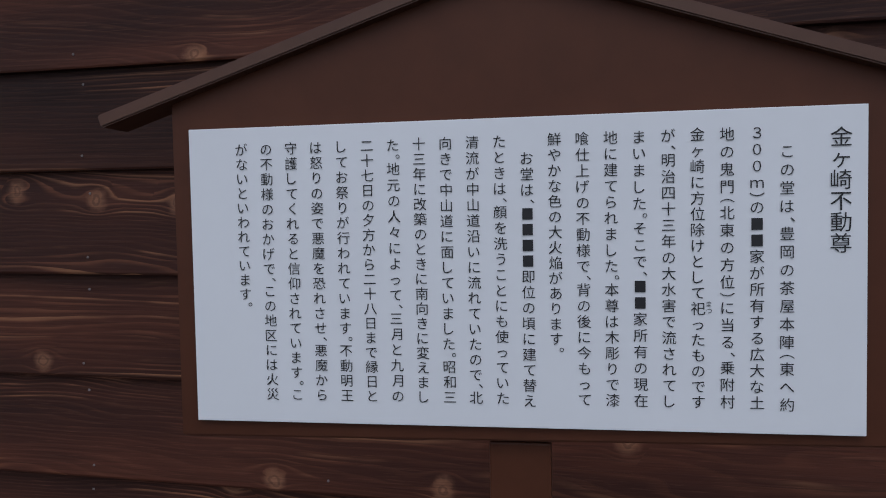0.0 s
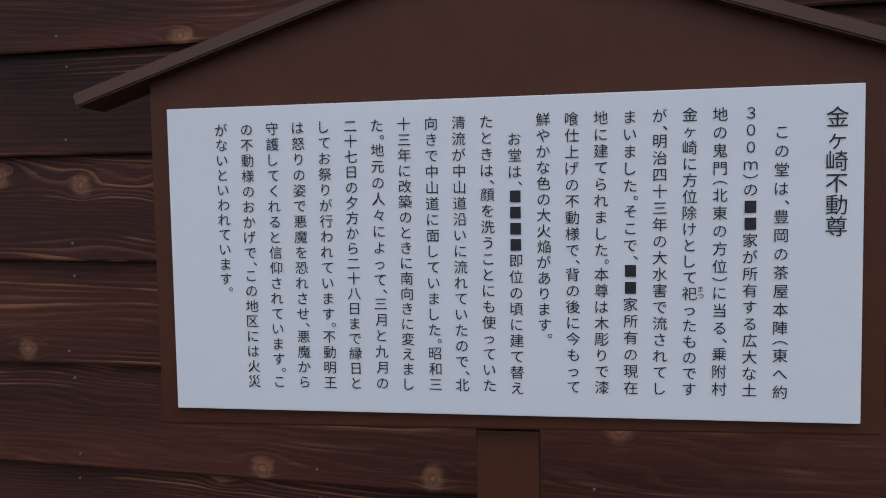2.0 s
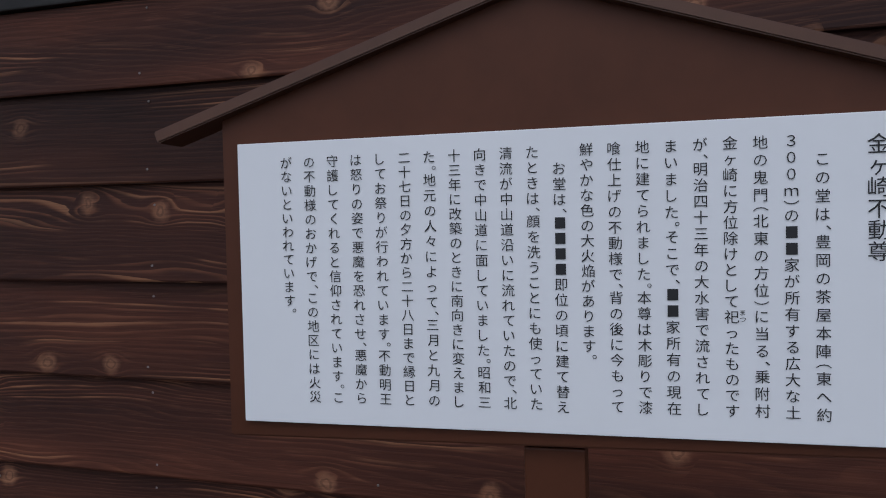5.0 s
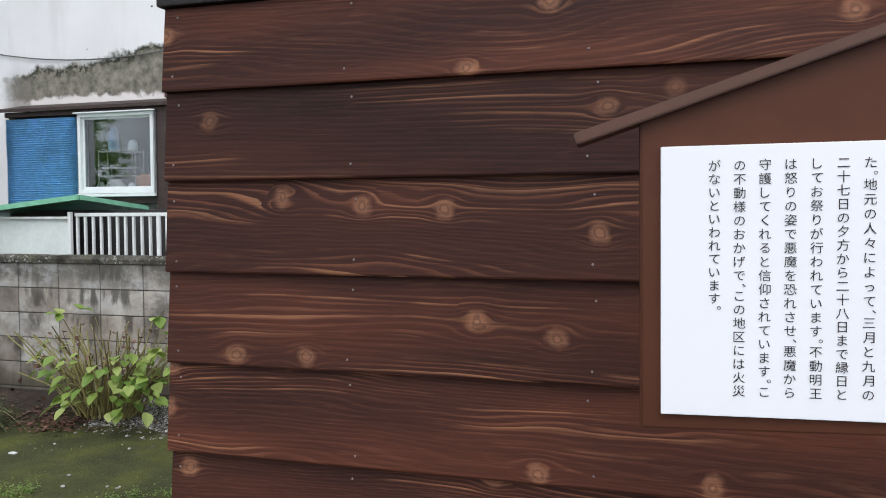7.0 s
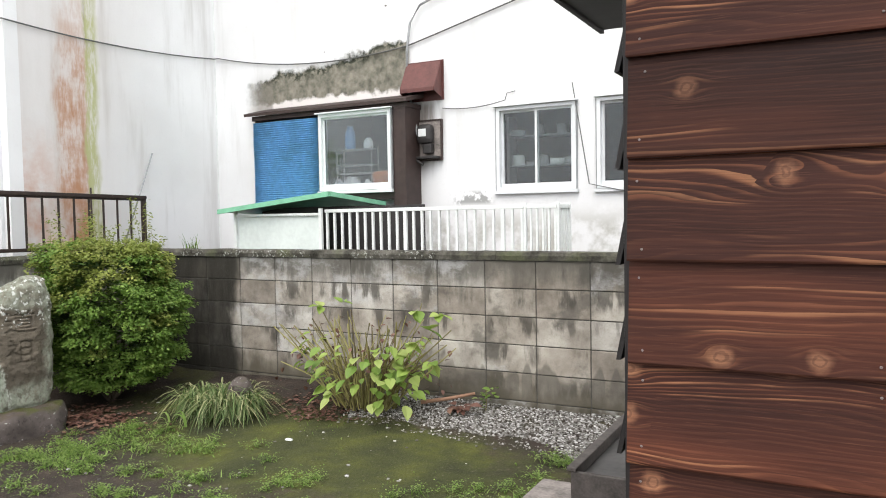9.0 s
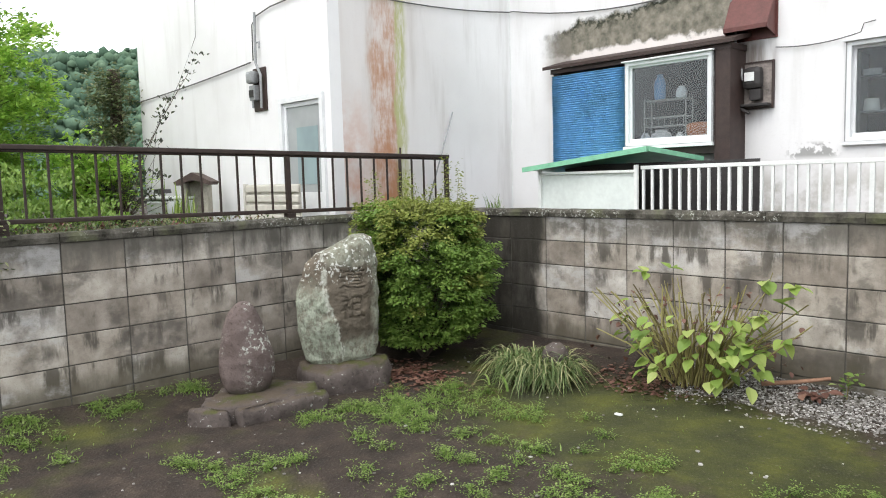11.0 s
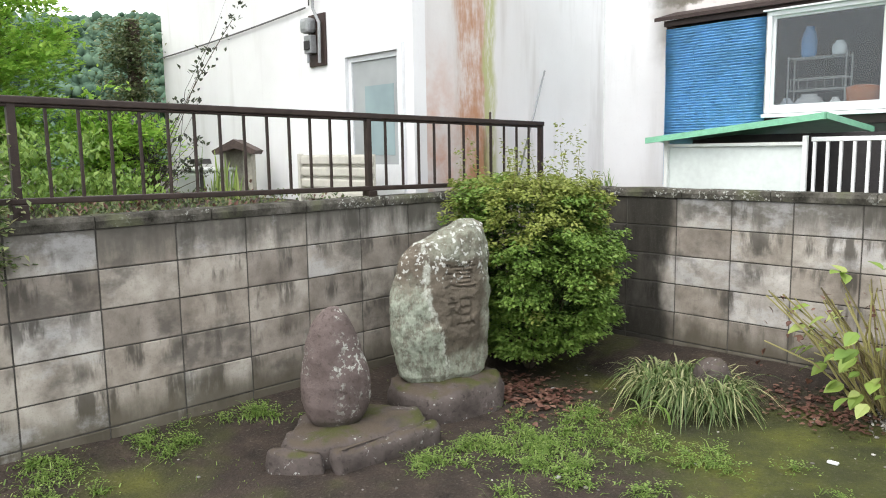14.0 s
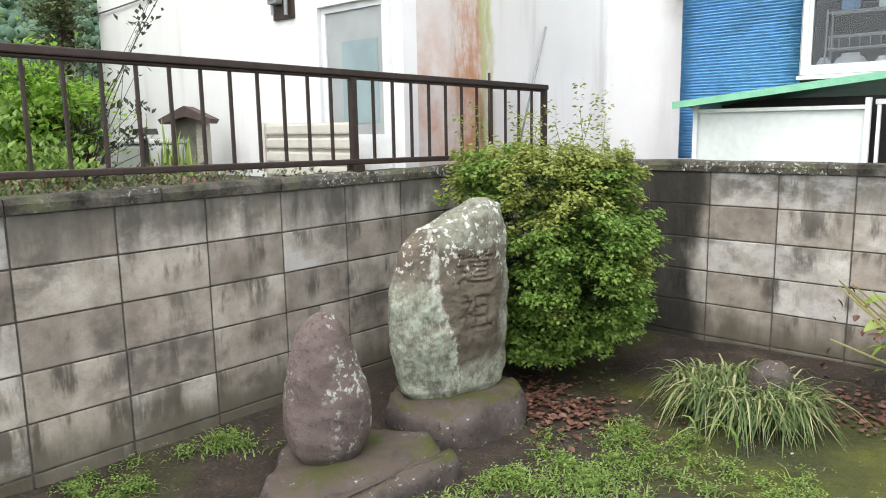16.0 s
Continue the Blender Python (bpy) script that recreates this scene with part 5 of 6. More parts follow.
# ---- stones ----
def standing_stone(levels, seed, front_flat, rough=0.02, segs=36, rows=34, cut=None):
    """A standing stone from levels (height, left, right, thickness), smoothed between them and weathered; cut(x, z) sinks the front."""
    hs = [l[0] for l in levels]
    bm = bmesh.new()
    rings = []
    for r in range(rows + 1):
        z = hs[0] + (hs[-1] - hs[0]) * (1 - (1 - r / rows) ** 1.25)
        i = max(k for k in range(len(hs) - 1) if hs[k] <= z + 1e-9)
        t = (z - hs[i]) / (hs[i + 1] - hs[i])
        lf, rt, th = (levels[i][k] * (1 - t) + levels[i + 1][k] * t for k in (1, 2, 3))
        c, w = (lf + rt) / 2, (rt - lf) / 2
        ring = []
        for s in range(segs):
            a = 2 * math.pi * s / segs
            ca, sa = math.cos(a), math.sin(a)
            u = math.copysign(abs(ca) ** 0.8, ca) * w + c
            d = math.copysign(abs(sa) ** (0.55 if sa < 0 and front_flat else 0.9), sa) * th
            if front_flat and sa < 0 and ca < -0.1:
                d *= 1 - 0.5 * min(1, (-ca - 0.1) * 0.9)
            p = Vector((u, d, z))
            q = p * 3.0 + Vector((seed * 5.1, seed, 0))
            k = rough * (noise.noise(q) * 1.2 + 0.5 * noise.noise(q * 3.1) + 0.25 * noise.noise(q * 8) + 0.12 * noise.noise(q * 21))
            p += Vector((ca, sa, 0.3)) * k
            if cut and sa < -0.2:
                p.y += cut(p.x, p.z)
            ring.append(bm.verts.new(p))
        rings.append(ring)
    for a, b in zip(rings, rings[1:]):
        for s in range(segs):
            bm.faces.new((a[s], a[(s + 1) % segs], b[(s + 1) % segs], b[s]))
    bm.faces.new(rings[0][::-1])
    bm.faces.new(rings[-1])
    return bm


def carving(chars):
    """Depth of the cut characters at a point of the face; chars: (character, middle x, foot z, width, height)."""
    tris = []
    for ch, mx, z0, w, h in chars:
        vs, fs = glyph(ch)
        xs, zs = [v[0] for v in vs], [v[1] for v in vs]
        at = [(mx + ((a - min(xs)) / (max(xs) - min(xs)) - 0.5) * w, z0 + (b - min(zs)) / (max(zs) - min(zs)) * h) for a, b in vs]
        for f in fs:
            for k in range(1, len(f) - 1):
                tris.append((*at[f[0]], *at[f[k]], *at[f[k + 1]]))
    t = np.array(tris)

    def cut(x, z):
        if not (-0.15 < x < 0.2 and 0.2 < z < 0.7):
            return 0.0
        s1 = (t[:, 2] - t[:, 0]) * (z - t[:, 1]) - (t[:, 3] - t[:, 1]) * (x - t[:, 0])
        s2 = (t[:, 4] - t[:, 2]) * (z - t[:, 3]) - (t[:, 5] - t[:, 3]) * (x - t[:, 2])
        s3 = (t[:, 0] - t[:, 4]) * (z - t[:, 5]) - (t[:, 1] - t[:, 5]) * (x - t[:, 4])
        inside = ((s1 >= 0) & (s2 >= 0) & (s3 >= 0)) | ((s1 <= 0) & (s2 <= 0) & (s3 <= 0))
        return 0.013 if inside.any() else 0.0

    return cut


def flat_stone(outline, height, seed, wave=0.016, soft=0.05):
    """A low stone with the given plan, rounded shoulders (soft: how far they reach in) and a broken edge."""
    bm = bmesh.new()
    k = len(outline)
    cx, cy = sum(p[0] for p in outline) / k, sum(p[1] for p in outline) / k
    pts = []
    for i in range(k):
        for s in range(6):
            t, a, b = s / 6, Vector(outline[i]), Vector(outline[(i + 1) % k])
            pts.append(a.lerp(b, t))
    m = len(pts)
    pts = [(pts[i - 2] + pts[i - 1] + 2 * pts[i] + pts[(i + 1) % m] + pts[(i + 2) % m]) / 6 for i in range(m)]
    turn = sum(pts[i].x * pts[(i + 1) % m].y - pts[(i + 1) % m].x * pts[i].y for i in range(m))
    lv = []
    for z, inset in ((-0.03, 0.2), (height * 0.2, 0.0), (height * 0.55, 0.04), (height * 0.80, 0.22), (height * 0.94, 0.55), (height, 1.0)):
        ring = []
        for i, p in enumerate(pts):
            e = (pts[(i + 2) % m] - pts[i - 2]).normalized()
            side = Vector((-e.y, e.x)) * (1 if turn > 0 else -1)
            c = p + side * soft * inset
            q = Vector((c.x * 6, c.y * 6, z * 9 + seed))
            w = (noise.noise(q) + 0.5 * noise.noise(q * 3) + 0.25 * noise.noise(q * 8)) * wave
            ring.append(bm.verts.new((c.x - side.x * w, c.y - side.y * w, z + w * 0.8)))
        lv.append(ring)
    for f in (0.6, 0.25):
        mid = Vector((cx, cy, height))
        lv.append([bm.verts.new(mid.lerp(v.co, f) + Vector((0, 0, 0.006 * (1 - f) + 0.010 * noise.noise(v.co * 9 * f + Vector((seed, 0, 0)))))) for v in lv[5]])
    for p, q in zip(lv, lv[1:]):
        for i in range(m):
            bm.faces.new((p[i], p[(i + 1) % m], q[(i + 1) % m], q[i]))
    bmesh.ops.triangulate(bm, faces=[bm.faces.new(lv[-1])])
    bmesh.ops.recalc_face_normals(bm, faces=bm.faces)
    return bm


def build_stones():
    turn = math.degrees(math.atan2(0.94, 0.336))
    words = carving((("道", 0.07, 0.525, 0.19, 0.145), ("祖", 0.065, 0.315, 0.18, 0.165)))
    st = tagged(part("stone_monument", standing_stone([
        (0.0, -0.22, 0.22, 0.09), (0.04, -0.265, 0.265, 0.115), (0.12, -0.29, 0.29, 0.128), (0.25, -0.308, 0.297, 0.135), (0.45, -0.298, 0.288, 0.13), (0.60, -0.275, 0.290, 0.125),
        (0.70, -0.235, 0.288, 0.115), (0.77, -0.16, 0.275, 0.10), (0.825, -0.03, 0.262, 0.085), (0.865, 0.07, 0.245, 0.06), (0.892, 0.12, 0.20, 0.025)], 3, True, 0.026, 260, 190, words), M_STELE, smooth=True),
        "tall grey standing stone with carved characters and pale green lichen", "stone monument")
    st.matrix_basis = pose(-6.10, 2.95, 0.163, 0, 0, turn) @ Matrix.Diagonal((1, 1, 1.03, 1))
    tagged(part("foundation_boulder", flat_stone([(-6.36, 2.74), (-6.14, 2.61), (-5.90, 2.665), (-5.825, 2.80), (-5.79, 3.16), (-5.98, 3.30), (-6.28, 3.28), (-6.40, 3.05)], 0.172, 5, 0.028, 0.045), M_BASE, smooth=True),
           "rough squared boulder with moss and lichen under the monument", "boulder")
    egg = tagged(part("small_stone_marker", standing_stone([
        (0.0, -0.115, 0.11, 0.10), (0.05, -0.152, 0.145, 0.125), (0.13, -0.172, 0.163, 0.140), (0.22, -0.174, 0.166, 0.143), (0.32, -0.163, 0.152, 0.135), (0.43, -0.138, 0.120, 0.115),
        (0.51, -0.107, 0.088, 0.09), (0.56, -0.080, 0.060, 0.068), (0.59, -0.054, 0.034, 0.045), (0.605, -0.028, 0.010, 0.018)], 7, False, 0.015, 72, 70), M_EGG, smooth=True),
        "rounded brown upright stone spotted with white lichen", "stone")
    egg.matrix_basis = pose(-6.085, 2.19, 0.098, 0, 0, turn)
    slab = tagged(part("stone_slab", flat_stone([(-6.37, 2.12), (-6.18, 1.97), (-6.03, 1.79), (-5.83, 1.92), (-5.775, 2.25), (-5.755, 2.52), (-5.93, 2.63), (-6.12, 2.55), (-6.32, 2.35)], 0.114, 1, 0.018, 0.06), M_BASE, smooth=True),
                  "low cracked stone slab with moss under the small marker", "stone slab")
    for sd, plan in ((2, [(-6.075, 1.81), (-6.05, 1.745), (-5.99, 1.712), (-5.88, 1.795), (-5.783, 1.902), (-5.868, 1.945), (-6.012, 1.822)]),
                     (3, [(-5.772, 1.932), (-5.725, 1.952), (-5.712, 2.2), (-5.685, 2.45), (-5.71, 2.56), (-5.785, 2.585), (-5.797, 2.49), (-5.815, 2.25), (-5.852, 1.968)])):
        part("edge_stone", flat_stone(plan, 0.098, sd, 0.020, 0.045), M_BASE, slab, smooth=True)


# ---- loose ground cover ----
def build_gravel():
    rnd = random.Random(14)
    base = bmesh.new()
    bmesh.ops.create_icosphere(base, subdivisions=1, radius=1.0)
    bv, bf = [v.co.copy() for v in base.verts], [tuple(v.index for v in f.verts) for f in base.faces]
    base.free()
    verts, faces = [], []
    n = 0
    while n < 17000:
        x = rnd.uniform(-4.8, -1.2)
        edge = 4.26 - 0.02 * (x + 3.5) + 0.06 * noise.noise(Vector((x * 3, 0, 0)))
        if x < -4.15:
            edge += (-4.15 - x) * 2.2
        if x > -2.6:
            edge -= min(0.9, (x + 2.6) * 0.9)
        y = rnd.uniform(2.6, 4.72)
        if y < edge or (x > -2.2 and rnd.random() < 0.35):
            if not (y > edge - 0.15 and rnd.random() < 0.10):
                continue
        r = rnd.uniform(0.0035, 0.0105)
        m = pose(x, y, ground_height(x, y) + r * 0.35, rnd.uniform(-25, 25), rnd.uniform(-25, 25), rnd.uniform(0, 360)) @ Matrix.Diagonal((r * rnd.uniform(0.9, 1.6), r * rnd.uniform(0.7, 1.0), r * rnd.uniform(0.4, 0.7), 1))
        k = len(verts)
        verts += [m @ v for v in bv]
        faces += [tuple(k + i for i in f) for f in bf]
        n += 1
    # strays over the yard
    for _ in range(220):
        x, y = rnd.uniform(-6.7, -1.6), rnd.uniform(0.6, 4.3)
        r = rnd.uniform(0.004, 0.012)
        m = pose(x, y, ground_height(x, y) + r * 0.3, 0, 0, rnd.uniform(0, 360)) @ Matrix.Diagonal((r * 1.3, r, r * 0.6, 1))
        k = len(verts)
        verts += [m @ v for v in bv]
        faces += [tuple(k + i for i in f) for f in bf]
    tagged(loose("gravel", verts, faces, M_GRAVEL), "pale grey and white gravel along the block wall", "gravel", kind="stuff")


def gravel_mat():
    n = Nodes("gravel_stone", 0.8, spec=0.25)
    c = n.ramp(n.island(), (0.0, (0.06, 0.055, 0.05)), (0.35, (0.145, 0.135, 0.122)), (0.7, (0.29, 0.28, 0.265)), (1.0, (0.60, 0.59, 0.57)))
    n.colour(n.mix(n.math("MULTIPLY", n.noise(n.pos(), 90, 3), 0.4), c, (0.14, 0.13, 0.11)))
    return n.m


M_GRAVEL = gravel_mat()


def build_weeds():
    rnd = random.Random(31)
    verts, faces = [], []
    # thick tufts (x, y, radius, blades, height)
    tufts = [(-5.35, 2.78, 0.33, 2400, 0.075), (-5.55, 2.35, 0.14, 500, 0.05), (-5.0, 3.1, 0.25, 500, 0.07), (-4.85, 2.55, 0.40, 750, 0.06), (-4.4, 2.9, 0.42, 900, 0.06), (-3.7, 2.75, 0.45, 1200, 0.06),
             (-3.2, 2.5, 0.4, 1100, 0.06), (-2.75, 3.0, 0.35, 800, 0.06), (-4.6, 1.6, 0.4, 1600, 0.05), (-5.2, 1.45, 0.25, 900, 0.06), (-6.35, 0.75, 0.45, 1700, 0.06), (-6.0, 0.2, 0.5, 1200, 0.06),
             (-6.62, 1.5, 0.16, 700, 0.06), (-6.60, 2.0, 0.15, 500, 0.07), (-6.62, 1.0, 0.2, 700, 0.06), (-6.6, 0.4, 0.25, 600, 0.06), (-5.35, 3.35, 0.2, 500, 0.08), (-2.2, 3.9, 0.28, 900, 0.07), (-2.35, 3.5, 0.25, 500, 0.06), (-4.2, 2.2, 0.4, 900, 0.05), (-3.3, 1.9, 0.5, 900, 0.05), (-4.75, 3.3, 0.22, 500, 0.08)]
    for cx, cy, rr, num, hh in tufts:
        clumps = [(rnd.gauss(0, rr * 0.55), rnd.gauss(0, rr * 0.55)) for _ in range(max(5, num // 70))]
        for _ in range(int(num * (0.9 if cx < -5.2 else 0.75))):
            q = rnd.choice(clumps)
            a, r = rnd.uniform(0, 6.2832), abs(rnd.gauss(0, 0.055))
            x, y = cx + q[0] + r * math.cos(a), cy + q[1] + r * math.sin(a)
            if x < -6.74 or y > 4.70:
                continue
            b = rnd.uniform(0, 6.2832)
            if rnd.random() < (0.35 if cx < -5.2 else 0.62):
                # a sprig of small rounded leaves
                h0 = hh * rnd.uniform(0.12, 0.75)
                for q3 in range(3):
                    a3 = b + 2.1 * q3 + rnd.uniform(-0.4, 0.4)
                    d3, L3 = Vector((math.cos(a3), math.sin(a3), rnd.uniform(-0.2, 0.5))), rnd.uniform(0.007, 0.016)
                    s3 = Vector((-math.sin(a3), math.cos(a3), 0)) * L3 * 0.42
                    o3 = Vector((x, y, ground_height(x, y) + h0)) + d3 * 0.004
                    n3 = len(verts)
                    verts += [o3, o3 + d3 * L3 * 0.55 + s3, o3 + d3 * L3, o3 + d3 * L3 * 0.55 - s3]
                    faces.append((n3, n3 + 1, n3 + 2, n3 + 3))
                continue
            blade(verts, faces, Vector((x, y, ground_height(x, y) - 0.004)), Vector((math.cos(b), math.sin(b), 0)) * rnd.uniform(0.8, 2.4), hh * rnd.uniform(0.35, 1.2), rnd.uniform(0.0022, 0.0048), rnd.uniform(0.6, 1.25), 2)
    for _ in range(4500):
        x, y = rnd.uniform(-6.7, -1.6), rnd.uniform(0.0, 4.2)
        if noise.noise(Vector((x * 1.7, y * 1.7, 5))) < rnd.uniform(-0.1, 0.5):
            continue
        b = rnd.uniform(0, 6.2832)
        blade(verts, faces, Vector((x, y, ground_height(x, y) - 0.004)), Vector((math.cos(b), math.sin(b), 0)), rnd.uniform(0.012, 0.045), rnd.uniform(0.0015, 0.003), rnd.uniform(0.3, 1.2), 2)
    tagged(loose("weeds", verts, faces, M_GRASS), "low bright green weeds and grass in patches on the soil", "grass", kind="stuff")
    verts, faces = [], []
    for _ in range(900):
        if rnd.random() < 0.6:
            x, y = -5.85 + rnd.gauss(0, 0.22), 3.42 + rnd.gauss(0, 0.16)
        else:
            x, y = -4.45 + rnd.gauss(0, 0.22), 4.28 + rnd.gauss(0, 0.13)
        p = Vector((x, min(y, 4.68), ground_height(x, y) + rnd.uniform(0.004, 0.02)))
        a = rnd.uniform(0, 6.2832)
        broad_leaf(verts, faces, p, Vector((math.cos(a), math.sin(a), rnd.uniform(-0.1, 0.4))).normalized(), rnd.uniform(0.02, 0.045), rnd)
    tagged(loose("leaf_litter", verts, faces, M_LITTER), "reddish brown fallen leaves under the shrub", "leaf litter", kind="stuff")


build_shrub()
build_clump()
build_hydrangea()
build_stones()
build_gravel()
build_weeds()


# ---- beyond the fence ----
def build_terrace():
    bm = box(-16.0, -6.90, -3.5, 3.45, 0.02, 1.10)
    bmesh.ops.subdivide_edges(bm, edges=[e for e in bm.edges], cuts=12, use_grid_fill=True)
    for v in bm.verts:
        if v.co.z > 1.05:
            v.co.z += 0.04 * noise.noise(v.co * 2.0)
    tagged(part("planting_bed", bm, M_SOIL), "raised bed of soil and plants behind the block wall", "ground", kind="structure")


def build_hill():
    rnd = random.Random(2)
    verts, faces = [], []
    n, rows = 110, 16
    for i in range(n + 1):
        a = radians(205 - 120 * i / n)
        for j in range(rows + 1):
            t = j / rows
            d = 120 + 70 * t
            ridge = 29 + 6 * noise.noise(Vector((i * 0.07, 0, 3))) + 4 * noise.noise(Vector((i * 0.2, 1, 0)))
            z = ridge * math.sin(t * math.pi / 2) ** 0.8
            z += 2.2 * noise.noise(Vector((i * 0.9, j * 1.7, 0))) * (t > 0.02)
            verts.append((d * math.cos(a), d * math.sin(a), z))
    for i in range(n):
        for j in range(rows):
            k = i * (rows + 1) + j
            faces.append((k, k + 1, k + rows + 2, k + rows + 1))
    hill = tagged(loose("backdrop_hill", verts, faces, M_HAZY_WOODS), "far wooded hillside, distance haze mixed into its green", "hill", kind="structure")
    # tree crowns over the slope
    base = bmesh.new()
    bmesh.ops.create_icosphere(base, subdivisions=1, radius=1.0)
    bv, bf = [v.co.copy() for v in base.verts], [tuple(v.index for v in f.verts) for f in base.faces]
    base.free()
    cv, cf = [], []
    # densest where the yard looks out between house and trees
    open_side = [v for v in verts if -0.62 < v[1] / v[0] < -0.22]
    for i in range(15000):
        v = Vector(rnd.choice(open_side if i % 5 else verts)) + Vector((rnd.uniform(-4, 4), rnd.uniform(-4, 4), rnd.uniform(-1.4, 0.9)))
        r = rnd.uniform(0.45, 1.25)
        k = len(cv)
        for c in bv:
            w = 1 + 0.7 * noise.noise(c * 1.9 + v)
            cv.append(v + Vector((c.x * r, c.y * r, c.z * r * 1.1)) * w)
        cf += [tuple(k + i for i in f) for f in bf]
    woods = loose("far_woods", cv, cf, M_HAZY_WOODS)
    woods.data.polygons.foreach_set("use_smooth", [True] * len(cf))
    tagged(woods, "dense far trees covering the hillside", "trees", kind="stuff")


def woods_mat():
    n = Nodes("far_woods", 0.95, spec=0.1)
    f = n.math("ADD", n.math("MULTIPLY", n.island(), 0.5), n.math("MULTIPLY", n.noise(n.pos(), 0.5, 6, 0.7), 0.5))
    # greens lightened: the haze of distance is mixed into the colour
    n.colour(n.ramp(f, (0.2, (0.050, 0.090, 0.060)), (0.5, (0.078, 0.130, 0.085)), (0.8, (0.11, 0.165, 0.105))))
    return n.m


M_HAZY_WOODS = woods_mat()
build_terrace()
build_hill()
build_tree("garden_tree", "leafy bright green garden tree behind the fence", (-10.0, 1.28, 1.08), 2.7, 1.12, 220, 42000, 0.062, 41, 0.08)
build_tree("garden_tree", "small bushy bright green young tree behind the fence", (-9.2, 2.25, 1.08), 0.72, 0.42, 80, 6500, 0.055, 47, 0.1)
build_tree("garden_tree", "tall leafy green garden tree behind the fence", (-11.2, 0.7, 1.08), 3.3, 1.6, 190, 32000, 0.062, 43, 0.15)


# ---- shed, cage and fittings on the house ----
def build_yard_back():
    tagged(part("neighbour_ground", box(-6.9, 3.0, 4.87, 5.965, 0.02, 0.94), M_SOIL), "bare soil strip between block wall and house", "ground", kind="structure")
    shed = thing("lean_to_shed", "small pale shed with a green-edged sheet roof", "shed", at=(-5.32, 5.1, 0.94))
    # the shed and its railing stand close behind the block wall
    near = Matrix.Translation((-0.998 + 0.998 * 0.9266, -0.40, 1.458 - 1.458 * 0.9266)) @ Matrix.Diagonal((0.9266, 1, 0.9266, 1))
    inv = Matrix.Translation((5.32, -5.1, -0.94)) @ near

    def sp(name, bm, mat, label="", parent=None):
        bm.transform(inv)
        return part(name, bm, mat, parent or shed, label)

    sp("front_panel", box(-6.15, -5.17, 5.30, 5.315, 0.9, 1.475, 0.003), M_SHED)
    sp("side_panel", box(-6.165, -6.15, 5.30, 5.66, 0.9, 1.475, 0.003), M_SHED)
    for x in (-6.185, -5.165):
        sp("corner_post", box(x, x + 0.03, 5.27, 5.30, 0.9, 1.54, 0.003), M_WHITE)
    sp("top_rail", box(-6.155, -5.165, 5.275, 5.30, 1.476, 1.50, 0.003), M_WHITE)
    # the sheet roof rises to its free corner and falls back towards the house
    a, b, c, d = Vector((-5.88, 4.79, 1.535)), Vector((-4.74, 4.85, 1.662)), Vector((-4.72, 5.66, 1.585)), Vector((-6.0, 5.66, 1.50))

    def strip(corners, thick):
        bm = bmesh.new()
        top = [bm.verts.new(v) for v in corners]
        low = [bm.verts.new(v - Vector((0, 0, thick))) for v in corners]
        bm.faces.new(top)
        bm.faces.new(low[::-1])
        for k in range(len(top)):
            n = (k + 1) % len(top)
            bm.faces.new((top[k], low[k], low[n], top[n]))
        bmesh.ops.recalc_face_normals(bm, faces=bm.faces)
        bm.transform(Matrix.Translation((5.32, -5.1, -0.94)))
        return bm

    lift = Vector((0, 0, 0.008))
    part("roof_sheet", strip([a, b, c, d], 0.016), M_GREEN, shed)
    part("roof_edge", strip([a + Vector((-0.01, -0.03, 0)) + lift, b + Vector((0.02, -0.03, 0)) + lift, b + Vector((0.02, -0.002, 0)) + lift, a + Vector((-0.01, -0.002, 0)) + lift], 0.040), M_GREEN, shed, "green painted roof edge")
    part("roof_edge", strip([b + Vector((0.002, 0, 0)) + lift, b + Vector((0.028, 0, 0)) + lift, c + Vector((0.028, 0, 0)) + lift, c + Vector((0.002, 0, 0)) + lift], 0.038), M_GREEN, shed, "green painted roof edge")
    # dark sheet added behind shed and bars in place of the roof's shade
    sp("inner_panel", box(-6.14, -4.27, 5.60, 5.615, 0.9, 1.56), M_DARK, "dark sheet standing for the shade under the roof")
    cage = thing("white_railing", "white painted metal railing with upright bars against the house", "railing", at=(-3.8, 4.92, 0.94))
    inv2 = Matrix.Translation((3.8, -4.92, -0.94)) @ near

    def cp(name, bm):
        bm.transform(inv2)
        return part(name, bm, M_WHITE, cage)

    cp("top_rail", box(-5.12, -3.20, 5.30, 5.33, 1.50, 1.53, 0.004))
    cp("bottom_rail", box(-5.12, -3.20, 5.30, 5.33, 1.0, 1.03, 0.004))
    cp("top_rail", box(-3.20, -2.94, 5.33, 5.36, 1.50, 1.53, 0.004))
    x = -5.10
    k = 0
    while x < -3.18:
        wide = k % 11 == 10
        w = 0.016 if wide else 0.0095
        cp("bar", box(x - w, x + w, 5.303, 5.325, 1.031, 1.499, 0.002))
        x += 0.082
        k += 1
    for x, y in ((-3.20, 5.33), (-2.94, 5.36), (-2.945, 5.62)):
        cp("post", box(x - 0.016, x + 0.016, y - 0.016, y + 0.016, 0.9, 1.545, 0.003))
    for i in range(5):
        cp("bar", box(-3.16 + i * 0.05, -3.145 + i * 0.05, 5.335, 5.355, 0.95, 1.499, 0.002))
    # gate leaf of slim bars behind, to the wall
    for x in (-3.14, -3.02):
        cp("bar", box(x - 0.008, x + 0.008, 5.60, 5.615, 0.95, 1.50, 0.002))
    cp("top_rail", box(-2.96, -2.93, 5.377, 5.60, 1.50, 1.53, 0.004))
